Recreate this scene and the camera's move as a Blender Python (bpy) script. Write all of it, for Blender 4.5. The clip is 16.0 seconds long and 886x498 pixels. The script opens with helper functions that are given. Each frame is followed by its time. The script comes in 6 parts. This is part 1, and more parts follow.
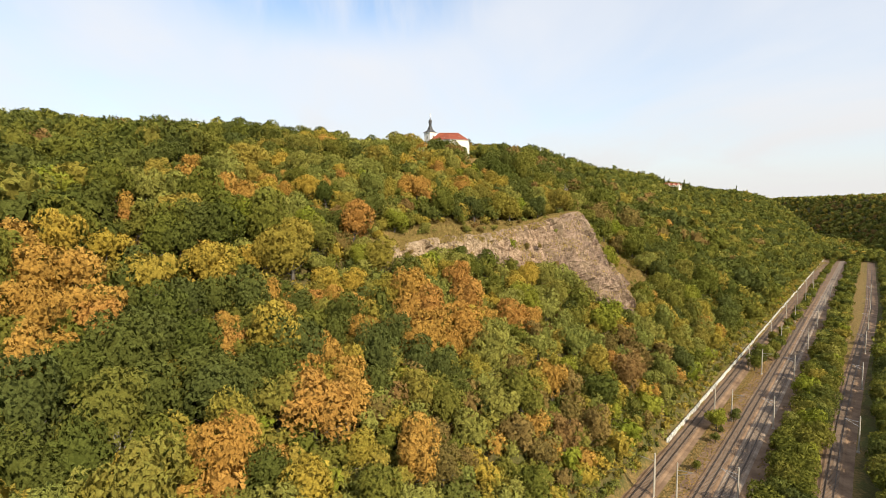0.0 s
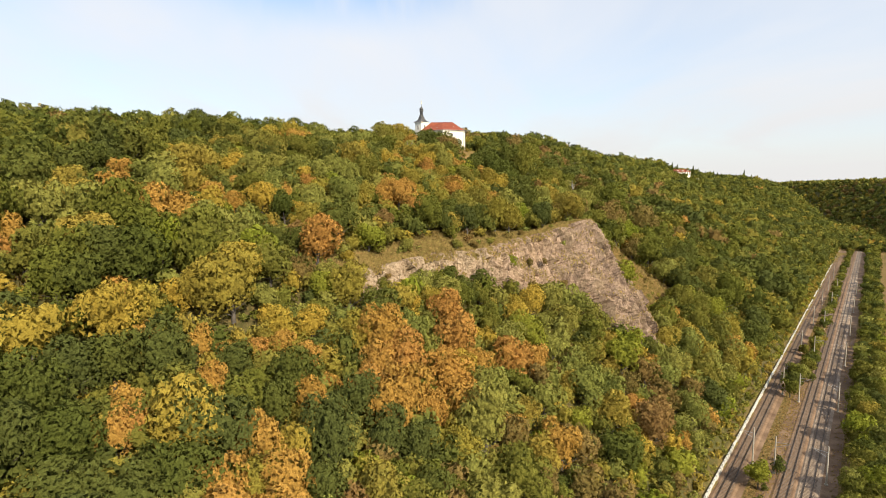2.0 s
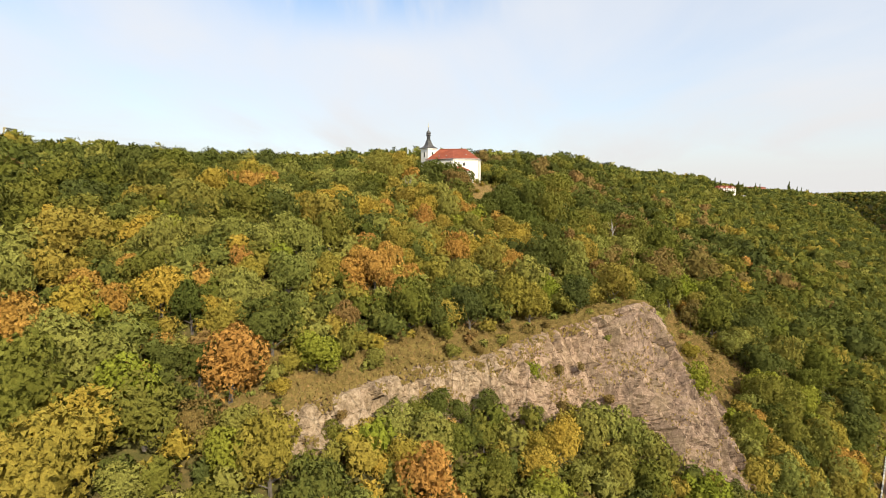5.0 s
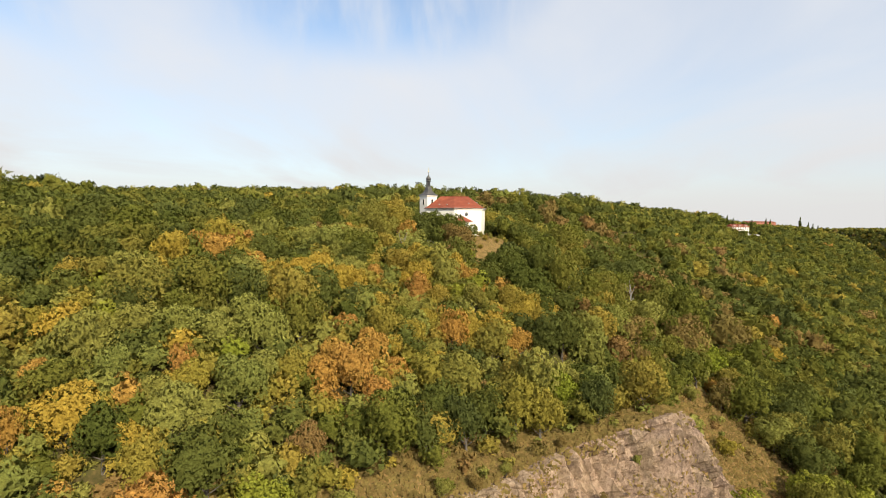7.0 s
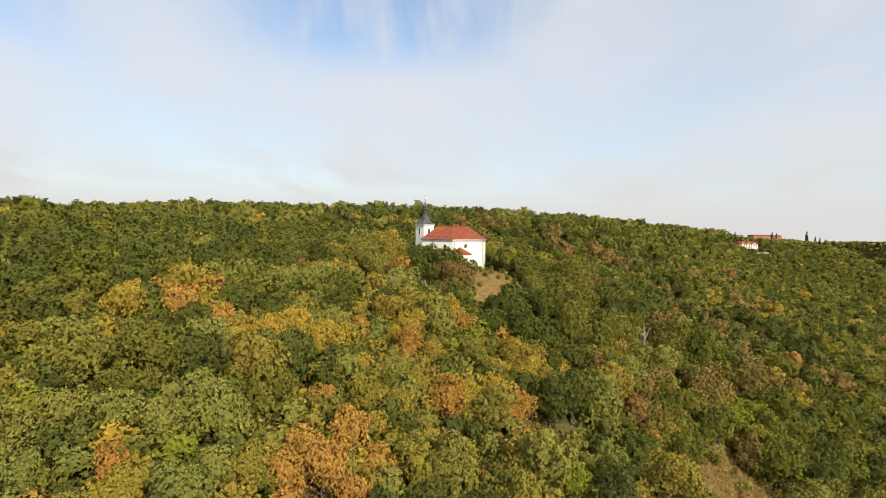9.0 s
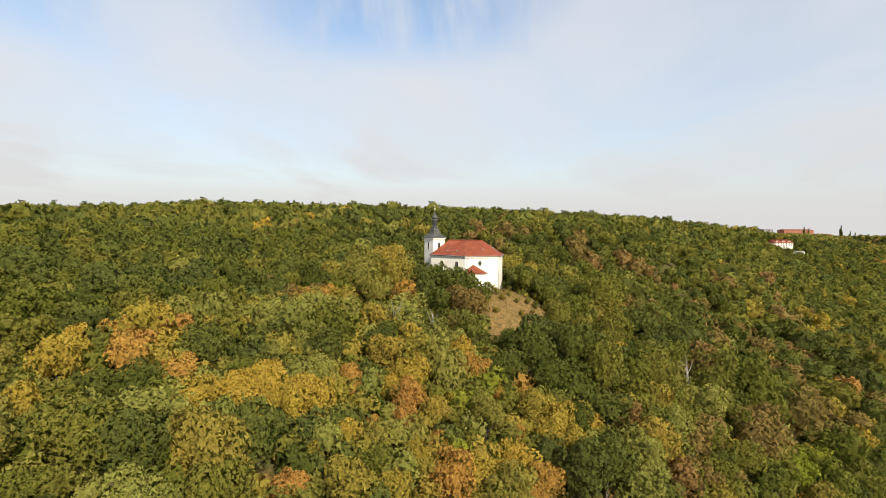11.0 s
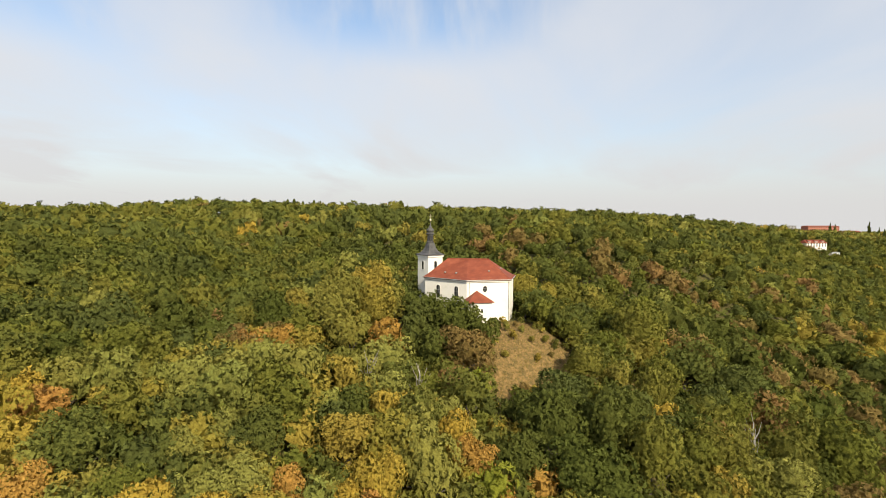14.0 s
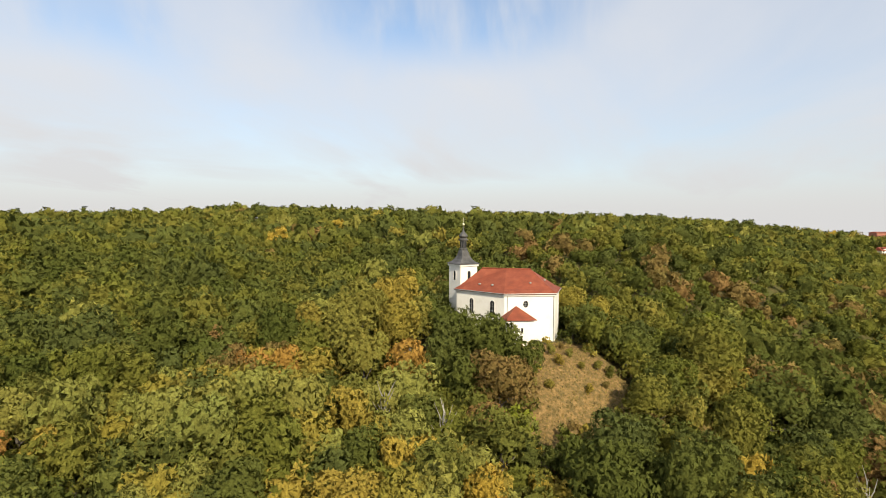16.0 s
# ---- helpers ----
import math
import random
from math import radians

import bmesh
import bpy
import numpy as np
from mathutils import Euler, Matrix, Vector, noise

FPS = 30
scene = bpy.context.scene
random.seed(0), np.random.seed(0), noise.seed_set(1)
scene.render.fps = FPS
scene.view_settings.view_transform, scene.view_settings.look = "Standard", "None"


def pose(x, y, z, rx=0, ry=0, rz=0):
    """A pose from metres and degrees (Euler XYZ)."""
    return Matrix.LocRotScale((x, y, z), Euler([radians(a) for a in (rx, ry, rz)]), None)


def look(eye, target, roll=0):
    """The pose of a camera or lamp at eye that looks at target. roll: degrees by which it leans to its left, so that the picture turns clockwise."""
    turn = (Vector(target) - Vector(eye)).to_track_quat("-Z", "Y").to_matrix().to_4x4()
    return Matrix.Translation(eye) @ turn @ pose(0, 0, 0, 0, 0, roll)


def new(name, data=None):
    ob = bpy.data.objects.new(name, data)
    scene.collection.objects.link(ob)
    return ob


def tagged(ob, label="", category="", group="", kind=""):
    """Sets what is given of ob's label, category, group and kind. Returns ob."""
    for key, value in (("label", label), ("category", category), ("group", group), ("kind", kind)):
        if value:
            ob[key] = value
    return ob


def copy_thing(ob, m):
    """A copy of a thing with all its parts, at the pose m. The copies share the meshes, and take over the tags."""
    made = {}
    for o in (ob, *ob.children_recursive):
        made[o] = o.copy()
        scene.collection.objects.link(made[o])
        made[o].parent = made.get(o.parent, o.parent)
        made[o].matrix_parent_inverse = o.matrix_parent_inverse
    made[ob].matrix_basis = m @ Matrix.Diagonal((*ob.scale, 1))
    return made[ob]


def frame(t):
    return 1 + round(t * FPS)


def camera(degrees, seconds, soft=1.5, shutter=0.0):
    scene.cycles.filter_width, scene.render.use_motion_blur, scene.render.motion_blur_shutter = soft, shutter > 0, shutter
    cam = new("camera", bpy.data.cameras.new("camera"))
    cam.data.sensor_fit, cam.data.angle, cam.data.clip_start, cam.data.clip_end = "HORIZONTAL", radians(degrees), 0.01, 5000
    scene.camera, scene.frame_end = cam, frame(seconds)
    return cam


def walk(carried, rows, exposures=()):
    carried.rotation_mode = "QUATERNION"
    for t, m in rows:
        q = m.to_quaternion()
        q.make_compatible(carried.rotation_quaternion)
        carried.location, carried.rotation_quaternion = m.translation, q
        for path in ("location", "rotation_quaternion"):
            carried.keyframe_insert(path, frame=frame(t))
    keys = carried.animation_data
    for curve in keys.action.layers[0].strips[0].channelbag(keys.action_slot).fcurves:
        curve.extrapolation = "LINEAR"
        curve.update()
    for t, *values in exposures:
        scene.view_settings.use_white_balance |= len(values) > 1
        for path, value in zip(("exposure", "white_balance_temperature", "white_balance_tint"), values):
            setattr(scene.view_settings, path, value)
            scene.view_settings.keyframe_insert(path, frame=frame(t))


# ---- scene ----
cam = camera(78.0, 16.0, soft=0.9)
METRES, EYE, TILT, LEAN, TURN = 165.0, 56.5, -4.5, 0.0, 0.0
ROWS = [
    (0.0, 0.0, 0.0, 0.0, -0.0, 0.0, 0.0),
    (0.5, 0.0036, 0.033, 0.0116, 0.03, -0.44, 0.05),
    (1.0, 0.0083, 0.0692, 0.0235, 0.09, -0.9, 0.16),
    (1.5, 0.0144, 0.1082, 0.0363, 0.12, -1.37, 0.21),
    (2.0, 0.0213, 0.1496, 0.049, 0.16, -1.72, 0.3),
    (2.5, 0.0293, 0.1927, 0.0628, 0.45, -1.94, 0.41),
    (3.0, 0.0368, 0.2354, 0.0768, 1.36, -2.04, 0.49),
    (5.5, 0.059, 0.4176, 0.1532, 3.2, -0.38, -0.05),
    (6.0, 0.0601, 0.4447, 0.1689, 3.33, 0.35, -0.34),
    (6.5, 0.061, 0.4686, 0.1834, 3.43, 1.07, -0.57),
    (7.0, 0.0613, 0.4901, 0.1967, 3.51, 1.67, -0.78),
    (7.5, 0.0621, 0.51, 0.2098, 3.59, 2.13, -0.92),
    (8.0, 0.0628, 0.5285, 0.2226, 3.65, 2.45, -1.01),
    (8.5, 0.0635, 0.5458, 0.2334, 3.67, 2.61, -1.05),
    (9.0, 0.0643, 0.5663, 0.2444, 3.71, 2.57, -1.04),
    (11.5, 0.0699, 0.7001, 0.2982, 6.19, 1.54, -0.89),
    (12.0, 0.0706, 0.7286, 0.3072, 6.45, 1.33, -0.86),
    (12.5, 0.0709, 0.7574, 0.3152, 6.61, 1.19, -0.87),
    (13.0, 0.0712, 0.7852, 0.3225, 6.71, 1.15, -0.86),
    (13.5, 0.0714, 0.812, 0.3258, 6.76, 1.18, -0.87),
    (14.0, 0.0709, 0.8374, 0.3282, 6.92, 1.2, -0.86),
    (14.5, 0.0707, 0.8619, 0.3296, 7.19, 1.29, -0.86),
    (15.0, 0.0704, 0.8846, 0.3306, 7.62, 1.46, -0.88),
    (15.5, 0.0698, 0.9064, 0.3318, 8.64, 1.55, -0.97),
    (16.0, 0.0681, 0.9278, 0.3328, 11.26, 1.74, -1.18),
]
walk(cam, [(t, pose(0, 0, EYE, TILT, LEAN, TURN) @ pose(METRES * x, METRES * y, METRES * z, 90 + pitch, roll, yaw)) for t, x, y, z, yaw, pitch, roll in ROWS],
     exposures=[(0.0, 0.47), (5.5, 0.42), (8.5, 0.28), (16.0, 0.24)])

# ---- sky and sun ----
SUN_UP, SUN_SIDE = 35.0, 34.0           # degrees above the horizon, degrees to the right of straight behind the start
sun_way = Vector((math.sin(radians(SUN_SIDE)) * math.cos(radians(SUN_UP)), -math.cos(radians(SUN_SIDE)) * math.cos(radians(SUN_UP)), math.sin(radians(SUN_UP))))
sun_data = bpy.data.lights.new("sun", "SUN")
sun_data.energy, sun_data.angle, sun_data.color = 5.0, radians(0.6), (1.0, 0.88, 0.66)
sun = new("sun", sun_data)
sun.matrix_world = look((0, 0, 300), Vector((0, 0, 300)) - sun_way)

world = bpy.data.worlds.new("world")
scene.world = world
world.use_nodes = True
wn, wl = world.node_tree.nodes, world.node_tree.links
wn.clear()
sky = wn.new("ShaderNodeTexSky")
sky.sky_type, sky.sun_disc = "NISHITA", False
sky.sun_elevation, sky.sun_rotation = radians(SUN_UP), radians(180 - SUN_SIDE)
sky.air_density, sky.dust_density, sky.ozone_density = 1.0, 0.6, 1.0
geo_in = wn.new("ShaderNodeTexCoord")
split = wn.new("ShaderNodeSeparateXYZ")
wl.new(geo_in.outputs["Generated"], split.inputs[0])
# thin cirrus on a plane far above: direction divided by its height
up = wn.new("ShaderNodeMath"); up.operation = "ADD"; up.inputs[1].default_value = 0.16
wl.new(split.outputs["Z"], up.inputs[0])
plane_x = wn.new("ShaderNodeMath"); plane_x.operation = "DIVIDE"
plane_y = wn.new("ShaderNodeMath"); plane_y.operation = "DIVIDE"
wl.new(split.outputs["X"], plane_x.inputs[0]); wl.new(up.outputs[0], plane_x.inputs[1])
wl.new(split.outputs["Y"], plane_y.inputs[0]); wl.new(up.outputs[0], plane_y.inputs[1])
join = wn.new("ShaderNodeCombineXYZ")
wl.new(plane_x.outputs[0], join.inputs[0]); wl.new(plane_y.outputs[0], join.inputs[1])
warp = wn.new("ShaderNodeMapping")
warp.inputs["Scale"].default_value = (1.0, 0.55, 1.0)
warp.inputs["Location"].default_value = (0.35, 0.2, 0.0)
wl.new(join.outputs[0], warp.inputs["Vector"])
cirrus = wn.new("ShaderNodeTexNoise")
cirrus.inputs["Scale"].default_value, cirrus.inputs["Detail"].default_value, cirrus.inputs["Roughness"].default_value, cirrus.inputs["Distortion"].default_value = 0.9, 6, 0.52, 0.5
wl.new(warp.outputs[0], cirrus.inputs["Vector"])
thin = wn.new("ShaderNodeValToRGB")
thin.color_ramp.elements[0].position, thin.color_ramp.elements[1].position = 0.30, 0.62
thin.color_ramp.elements[0].color, thin.color_ramp.elements[1].color = (0.60, 0.60, 0.60, 1), (0.98, 0.98, 0.98, 1)
wl.new(cirrus.outputs["Fac"], thin.inputs[0])
# haze: cloud cover is full near the horizon
def sky_math(kind, a, b=None, c=None):
    node = wn.new("ShaderNodeMath"); node.operation = kind
    for socket, value in zip(node.inputs, (a, b, c)):
        if isinstance(value, (int, float)):
            socket.default_value = value
        elif value is not None:
            wl.new(value, socket)
    return node.outputs[0]


def sky_ease(value, lo, hi, start=0.0, stop=1.0):
    node = wn.new("ShaderNodeMapRange"); node.interpolation_type = "SMOOTHSTEP"
    for name, v in (("From Min", lo), ("From Max", hi), ("To Min", start), ("To Max", stop)):
        node.inputs[name].default_value = v
    wl.new(value, node.inputs["Value"])
    return node.outputs[0]


X, Y, Z = split.outputs["X"], split.outputs["Y"], split.outputs["Z"]
low = sky_ease(Z, 0.0, 0.25, 1.0, 0.0)
# combed streaks, long upwards
comb = wn.new("ShaderNodeMapping"); comb.inputs["Scale"].default_value = (7.0, 1.5, 2.2)
wl.new(geo_in.outputs["Generated"], comb.inputs["Vector"])
streak = wn.new("ShaderNodeTexNoise")
streak.inputs["Scale"].default_value, streak.inputs["Detail"].default_value, streak.inputs["Roughness"].default_value, streak.inputs["Distortion"].default_value = 1.6, 5, 0.55, 0.3
wl.new(comb.outputs[0], streak.inputs["Vector"])
ragged = sky_math("MULTIPLY_ADD", streak.outputs["Fac"], 0.10, Z)
# the thin place ahead, with a clear lower edge, and a smaller one beside it
ahead = sky_math("MULTIPLY", sky_ease(X, -0.48, -0.30), sky_ease(sky_math("MULTIPLY_ADD", Z, -0.9, X), -0.36, -0.16, 1.0, 0.0))
ahead = sky_math("MULTIPLY", sky_math("MULTIPLY", ahead, sky_ease(ragged, 0.285, 0.37)), sky_ease(Y, 0.0, 0.4))
beside = sky_math("MULTIPLY", sky_ease(X, -0.62, -0.50, 1.0, 0.0), sky_ease(ragged, 0.262, 0.33))
beside = sky_math("MULTIPLY", beside, sky_ease(Z, 0.28, 0.42, 0.75, 0.3))
opening = sky_math("MAXIMUM", ahead, beside)
opening = sky_math("MULTIPLY", opening, sky_ease(streak.outputs["Fac"], 0.33, 0.66, 0.78, 0.26))
opened = sky_math("MULTIPLY", thin.outputs[0], sky_math("SUBTRACT", 1.0, opening))
cover = sky_math("MAXIMUM", opened, low)
white = wn.new("ShaderNodeMix"); white.data_type = "RGBA"
white.inputs[6].default_value, white.inputs[7].default_value = (7.9, 8.05, 8.4, 1), (7.45, 7.35, 7.25, 1)
wl.new(low, white.inputs[0])
lift_sky = wn.new("ShaderNodeMix"); lift_sky.data_type, lift_sky.blend_type = "RGBA", "MULTIPLY"
lift_sky.inputs[0].default_value, lift_sky.inputs[7].default_value = 1.0, (1.55, 1.75, 1.85, 1)
wl.new(sky.outputs[0], lift_sky.inputs[6])
cloud = wn.new("ShaderNodeMix"); cloud.data_type = "RGBA"
wl.new(cover, cloud.inputs[0])
wl.new(lift_sky.outputs[2], cloud.inputs[6])
wl.new(white.outputs[2], cloud.inputs[7])
back = wn.new("ShaderNodeBackground")
back.inputs["Strength"].default_value = 0.081
wl.new(cloud.outputs[2], back.inputs[0])
out = wn.new("ShaderNodeOutputWorld")
wl.new(back.outputs[0], out.inputs[0])


# ---- materials ----
def material(name):
    m = bpy.data.materials.new(name)
    m.use_nodes = True
    m.node_tree.nodes.clear()
    return m, m.node_tree.nodes, m.node_tree.links


def ramp_node(nodes, stops):
    r = nodes.new("ShaderNodeValToRGB")
    while len(r.color_ramp.elements) < len(stops):
        r.color_ramp.elements.new(0.5)
    for e, (p, c) in zip(r.color_ramp.elements, stops):
        e.position, e.color = p, (*c, 1)
    return r


def noise_node(nodes, links, scale, detail=4, rough=0.55, vector=None):
    n = nodes.new("ShaderNodeTexNoise")
    n.inputs["Scale"].default_value, n.inputs["Detail"].default_value, n.inputs["Roughness"].default_value = scale, detail, rough
    if vector is not None:
        links.new(vector, n.inputs["Vector"])
    return n


def leaf(name, colours, clear=0.27, texture=3.2, spray=0.0, deep=0.3):
    """Foliage: one hue a tree, uneven from spray to spray; spray: gaps between leaves, per metre."""
    m, n, l = material(name)
    info = n.new("ShaderNodeObjectInfo")
    tint = n.new("ShaderNodeAttribute")
    tint.attribute_name = "tint"
    add = n.new("ShaderNodeMath"); add.operation = "ADD"
    l.new(info.outputs["Random"], add.inputs[0]); l.new(tint.outputs["Fac"], add.inputs[1])
    geo = n.new("ShaderNodeNewGeometry")
    few = n.new("ShaderNodeMath"); few.operation = "MULTIPLY_ADD"
    few.inputs[1].default_value, few.inputs[2].default_value = 0.14, 0.0
    l.new(geo.outputs["Random Per Island"], few.inputs[0])
    both = n.new("ShaderNodeMath"); both.operation = "ADD"
    l.new(add.outputs[0], both.inputs[0]); l.new(few.outputs[0], both.inputs[1])
    turn = n.new("ShaderNodeMath"); turn.operation = "PINGPONG"; turn.inputs[1].default_value = 1.0
    l.new(both.outputs[0], turn.inputs[0])
    r = ramp_node(n, [(i / (len(colours) - 1), c) for i, c in enumerate(colours)])
    l.new(turn.outputs[0], r.inputs[0])
    gain = n.new("ShaderNodeMath"); gain.operation = "MULTIPLY_ADD"
    gain.inputs[1].default_value, gain.inputs[2].default_value = 0.34, 0.86
    l.new(geo.outputs["Random Per Island"], gain.inputs[0])
    col = n.new("ShaderNodeMix"); col.data_type, col.blend_type = "RGBA", "MULTIPLY"
    col.inputs[0].default_value = 1.0
    l.new(r.outputs[0], col.inputs[6]); l.new(gain.outputs[0], col.inputs[7])
    fine = noise_node(n, l, texture, 4, 0.7, geo.outputs["Position"])
    spot = n.new("ShaderNodeMapRange")
    spot.inputs["From Min"].default_value, spot.inputs["From Max"].default_value = 0.36, 0.64
    spot.inputs["To Min"].default_value, spot.inputs["To Max"].default_value = 0.76, 1.24
    l.new(fine.outputs["Fac"], spot.inputs["Value"])
    col2 = n.new("ShaderNodeMix"); col2.data_type, col2.blend_type = "RGBA", "MULTIPLY"
    col2.inputs[0].default_value = 1.0
    l.new(col.outputs[2], col2.inputs[6]); l.new(spot.outputs[0], col2.inputs[7])
    col = col2
    relief = n.new("ShaderNodeBump"); relief.inputs["Strength"].default_value, relief.inputs["Distance"].default_value = 1.0, deep
    l.new(fine.outputs["Fac"], relief.inputs["Height"])
    dif = n.new("ShaderNodeBsdfDiffuse"); dif.inputs["Roughness"].default_value = 0.8
    if deep:
        l.new(relief.outputs[0], dif.inputs["Normal"])
    tra = n.new("ShaderNodeBsdfTranslucent")
    l.new(col.outputs[2], dif.inputs[0]); l.new(col.outputs[2], tra.inputs[0])
    mix = n.new("ShaderNodeMixShader"); mix.inputs[0].default_value = clear
    l.new(dif.outputs[0], mix.inputs[1]); l.new(tra.outputs[0], mix.inputs[2])
    o = n.new("ShaderNodeOutputMaterial")
    if spray:
        gaps = noise_node(n, l, spray, 2, 0.6, geo.outputs["Position"])
        cut = n.new("ShaderNodeMath"); cut.operation = "GREATER_THAN"; cut.inputs[1].default_value = 0.56
        l.new(gaps.outputs["Fac"], cut.inputs[0])
        clear_air = n.new("ShaderNodeBsdfTransparent")
        leafy = n.new("ShaderNodeMixShader")
        l.new(cut.outputs[0], leafy.inputs[0]); l.new(mix.outputs[0], leafy.inputs[1]); l.new(clear_air.outputs[0], leafy.inputs[2])
        l.new(leafy.outputs[0], o.inputs[0])
    else:
        l.new(mix.outputs[0], o.inputs[0])
    return m


def surface(name, stops, scale=1.0, rough=0.8, fine=8.0, bump=0.3, metal=0.0, spread=1.0, per_object=0.0):
    """A matt surface: two scales of noise through a ramp of colours, with a fine relief."""
    m, n, l = material(name)
    tc = n.new("ShaderNodeTexCoord")
    a = noise_node(n, l, scale, 5, 0.6, tc.outputs["Object"])
    b = noise_node(n, l, scale * fine, 3, 0.6, tc.outputs["Object"])
    mx = n.new("ShaderNodeMath"); mx.operation = "MULTIPLY_ADD"; mx.inputs[1].default_value = 0.45
    l.new(b.outputs["Fac"], mx.inputs[0])
    sc = n.new("ShaderNodeMath"); sc.operation = "MULTIPLY_ADD"
    sc.inputs[1].default_value, sc.inputs[2].default_value = spread * 1.3, -0.13 - 0.65 * (spread - 1) - 0.22
    l.new(a.outputs["Fac"], sc.inputs[0])
    l.new(sc.outputs[0], mx.inputs[2])
    val = mx.outputs[0]
    if per_object:
        info = n.new("ShaderNodeObjectInfo")
        ad = n.new("ShaderNodeMath"); ad.operation = "MULTIPLY_ADD"; ad.inputs[1].default_value = per_object
        l.new(info.outputs["Random"], ad.inputs[0]); l.new(val, ad.inputs[2])
        val = ad.outputs[0]
    r = ramp_node(n, stops)
    l.new(val, r.inputs[0])
    p = n.new("ShaderNodeBsdfPrincipled")
    p.inputs["Roughness"].default_value, p.inputs["Metallic"].default_value = rough, metal
    l.new(r.outputs[0], p.inputs["Base Color"])
    if bump:
        bp = n.new("ShaderNodeBump"); bp.inputs["Strength"].default_value = bump
        l.new(b.outputs["Fac"], bp.inputs["Height"]); l.new(bp.outputs[0], p.inputs["Normal"])
    o = n.new("ShaderNodeOutputMaterial")
    l.new(p.outputs[0], o.inputs[0])
    return m


HUES = {
    "green": [(0.124, 0.137, 0.026), (0.152, 0.156, 0.030), (0.185, 0.173, 0.035), (0.114, 0.131, 0.033)],
    "dark": [(0.086, 0.104, 0.023), (0.110, 0.120, 0.028), (0.095, 0.110, 0.032)],
    "pale": [(0.221, 0.229, 0.053), (0.255, 0.252, 0.062), (0.251, 0.233, 0.054), (0.193, 0.211, 0.052)],
    "bright": [(0.199, 0.233, 0.028), (0.244, 0.248, 0.036)],
    "yellow": [(0.388, 0.287, 0.046), (0.344, 0.265, 0.049), (0.418, 0.292, 0.050), (0.283, 0.242, 0.043)],
    "orange": [(0.428, 0.239, 0.059), (0.390, 0.235, 0.054), (0.448, 0.271, 0.066), (0.401, 0.214, 0.059)],
    "brown": [(0.206, 0.152, 0.049), (0.241, 0.168, 0.058), (0.182, 0.144, 0.044), (0.263, 0.159, 0.060)],
    "olive": [(0.238, 0.212, 0.039), (0.280, 0.231, 0.044), (0.337, 0.252, 0.050), (0.203, 0.194, 0.043)],
}
LEAF = {k: leaf("leaf_" + k, c, spray=7.0, deep=0) for k, c in HUES.items()}
INNER = {k: leaf("inner_leaf_" + k, c, 0.25, 2.6, deep=0.5) for k, c in HUES.items()}
FAR_LEAF = {k: leaf("far_leaf_" + k, c, texture=2.0, spray=3.0, deep=0) for k, c in HUES.items()}
BARK = surface("bark", [(0.2, (0.05, 0.04, 0.03)), (0.6, (0.14, 0.12, 0.10)), (0.9, (0.22, 0.20, 0.17))], 1.5, 0.9, 6, 0.6)
DEADWOOD = surface("bare_wood", [(0.2, (0.22, 0.20, 0.18)), (0.8, (0.45, 0.42, 0.38))], 2.0, 0.9, 6, 0.5)


# ---- lie of the land ----
AX, AY, D0 = 0.614, 0.789, 36.0         # the railway's heading, and its offset


def lerp(v, ks, zs):
    return np.interp(v, ks, zs)


def smooth(v, a, b):
    u = np.clip((v - a) / (b - a), 0, 1)
    return u * u * (3 - 2 * u)


def valley_bend(s):
    return np.maximum(s - 720, 0) ** 2 / 2600


def along(x, y):
    """Metres along the valley, and metres up the hill from the foot of the retaining wall."""
    s = AX * x + AY * y
    d = -AY * x + AX * y - D0 - valley_bend(s)
    return s, d


def place(s, d):
    d = d + D0
    return AX * s - AY * d, AY * s + AX * d


def slope(s, d):
    near = lerp(d, (0, 10, 23, 37, 55, 80, 100, 120, 140, 254, 300, 420, 650), (0.6, 15, 22, 27, 35, 53, 62, 69, 75, 87, 92, 95, 97))
    mid = lerp(d, (0, 8, 15, 20, 37, 44, 58, 72, 90, 110, 132, 254, 300, 420, 650), (0.6, 12.5, 19, 22.5, 33, 37.5, 47, 59, 68, 72.5, 77.5, 89, 94, 96, 98))
    far = lerp(d, (0, 8, 24, 45, 67, 86, 103, 126, 150, 254, 300, 420, 650), (0.6, 9, 20, 36, 44, 52, 65, 80.5, 88, 94, 96, 98, 99))
    last = lerp(d, (0, 8, 24, 45, 67, 89, 110, 130, 160, 254, 300, 420, 650), (0.6, 7, 17, 29, 39, 48, 58, 69, 82, 93, 96, 98, 99))
    a, b, e = smooth(s, 50, 115), smooth(s, 220, 310), smooth(s, 330, 480)
    far = far * (1 - e) + last * e
    end = lerp(d, (0, 20, 45, 70, 110, 200, 650), (0.6, 20, 45, 62, 71, 74, 76))
    e = smooth(s, 600, 900)
    far = far * (1 - e) + end * e
    z = near * (1 - a) + mid * a * (1 - b) + far * b
    foot = -70 + 28 * smooth(s, 600, 900)
    rise = 0.45 + 0.35 * smooth(s, 600, 900)
    z = z + (14 * smooth(d, 300, 600) - 2.5 * smooth(d, 110, 150) * (1 - smooth(d, 220, 330))) * (1 - smooth(s, 20, 130))
    z = z - 9 * smooth(d, 190, 320) * (1 - 0.6 * smooth(d, 380, 540)) * smooth(s, 105, 170) * (1 - smooth(s, 230, 330))
    z = np.where(d < foot, np.minimum(rise * (foot - d), 60 + 9 * smooth(s, 1000, 1180)), z)
    return np.where((d <= 0) & (d >= foot), 0.0, z)


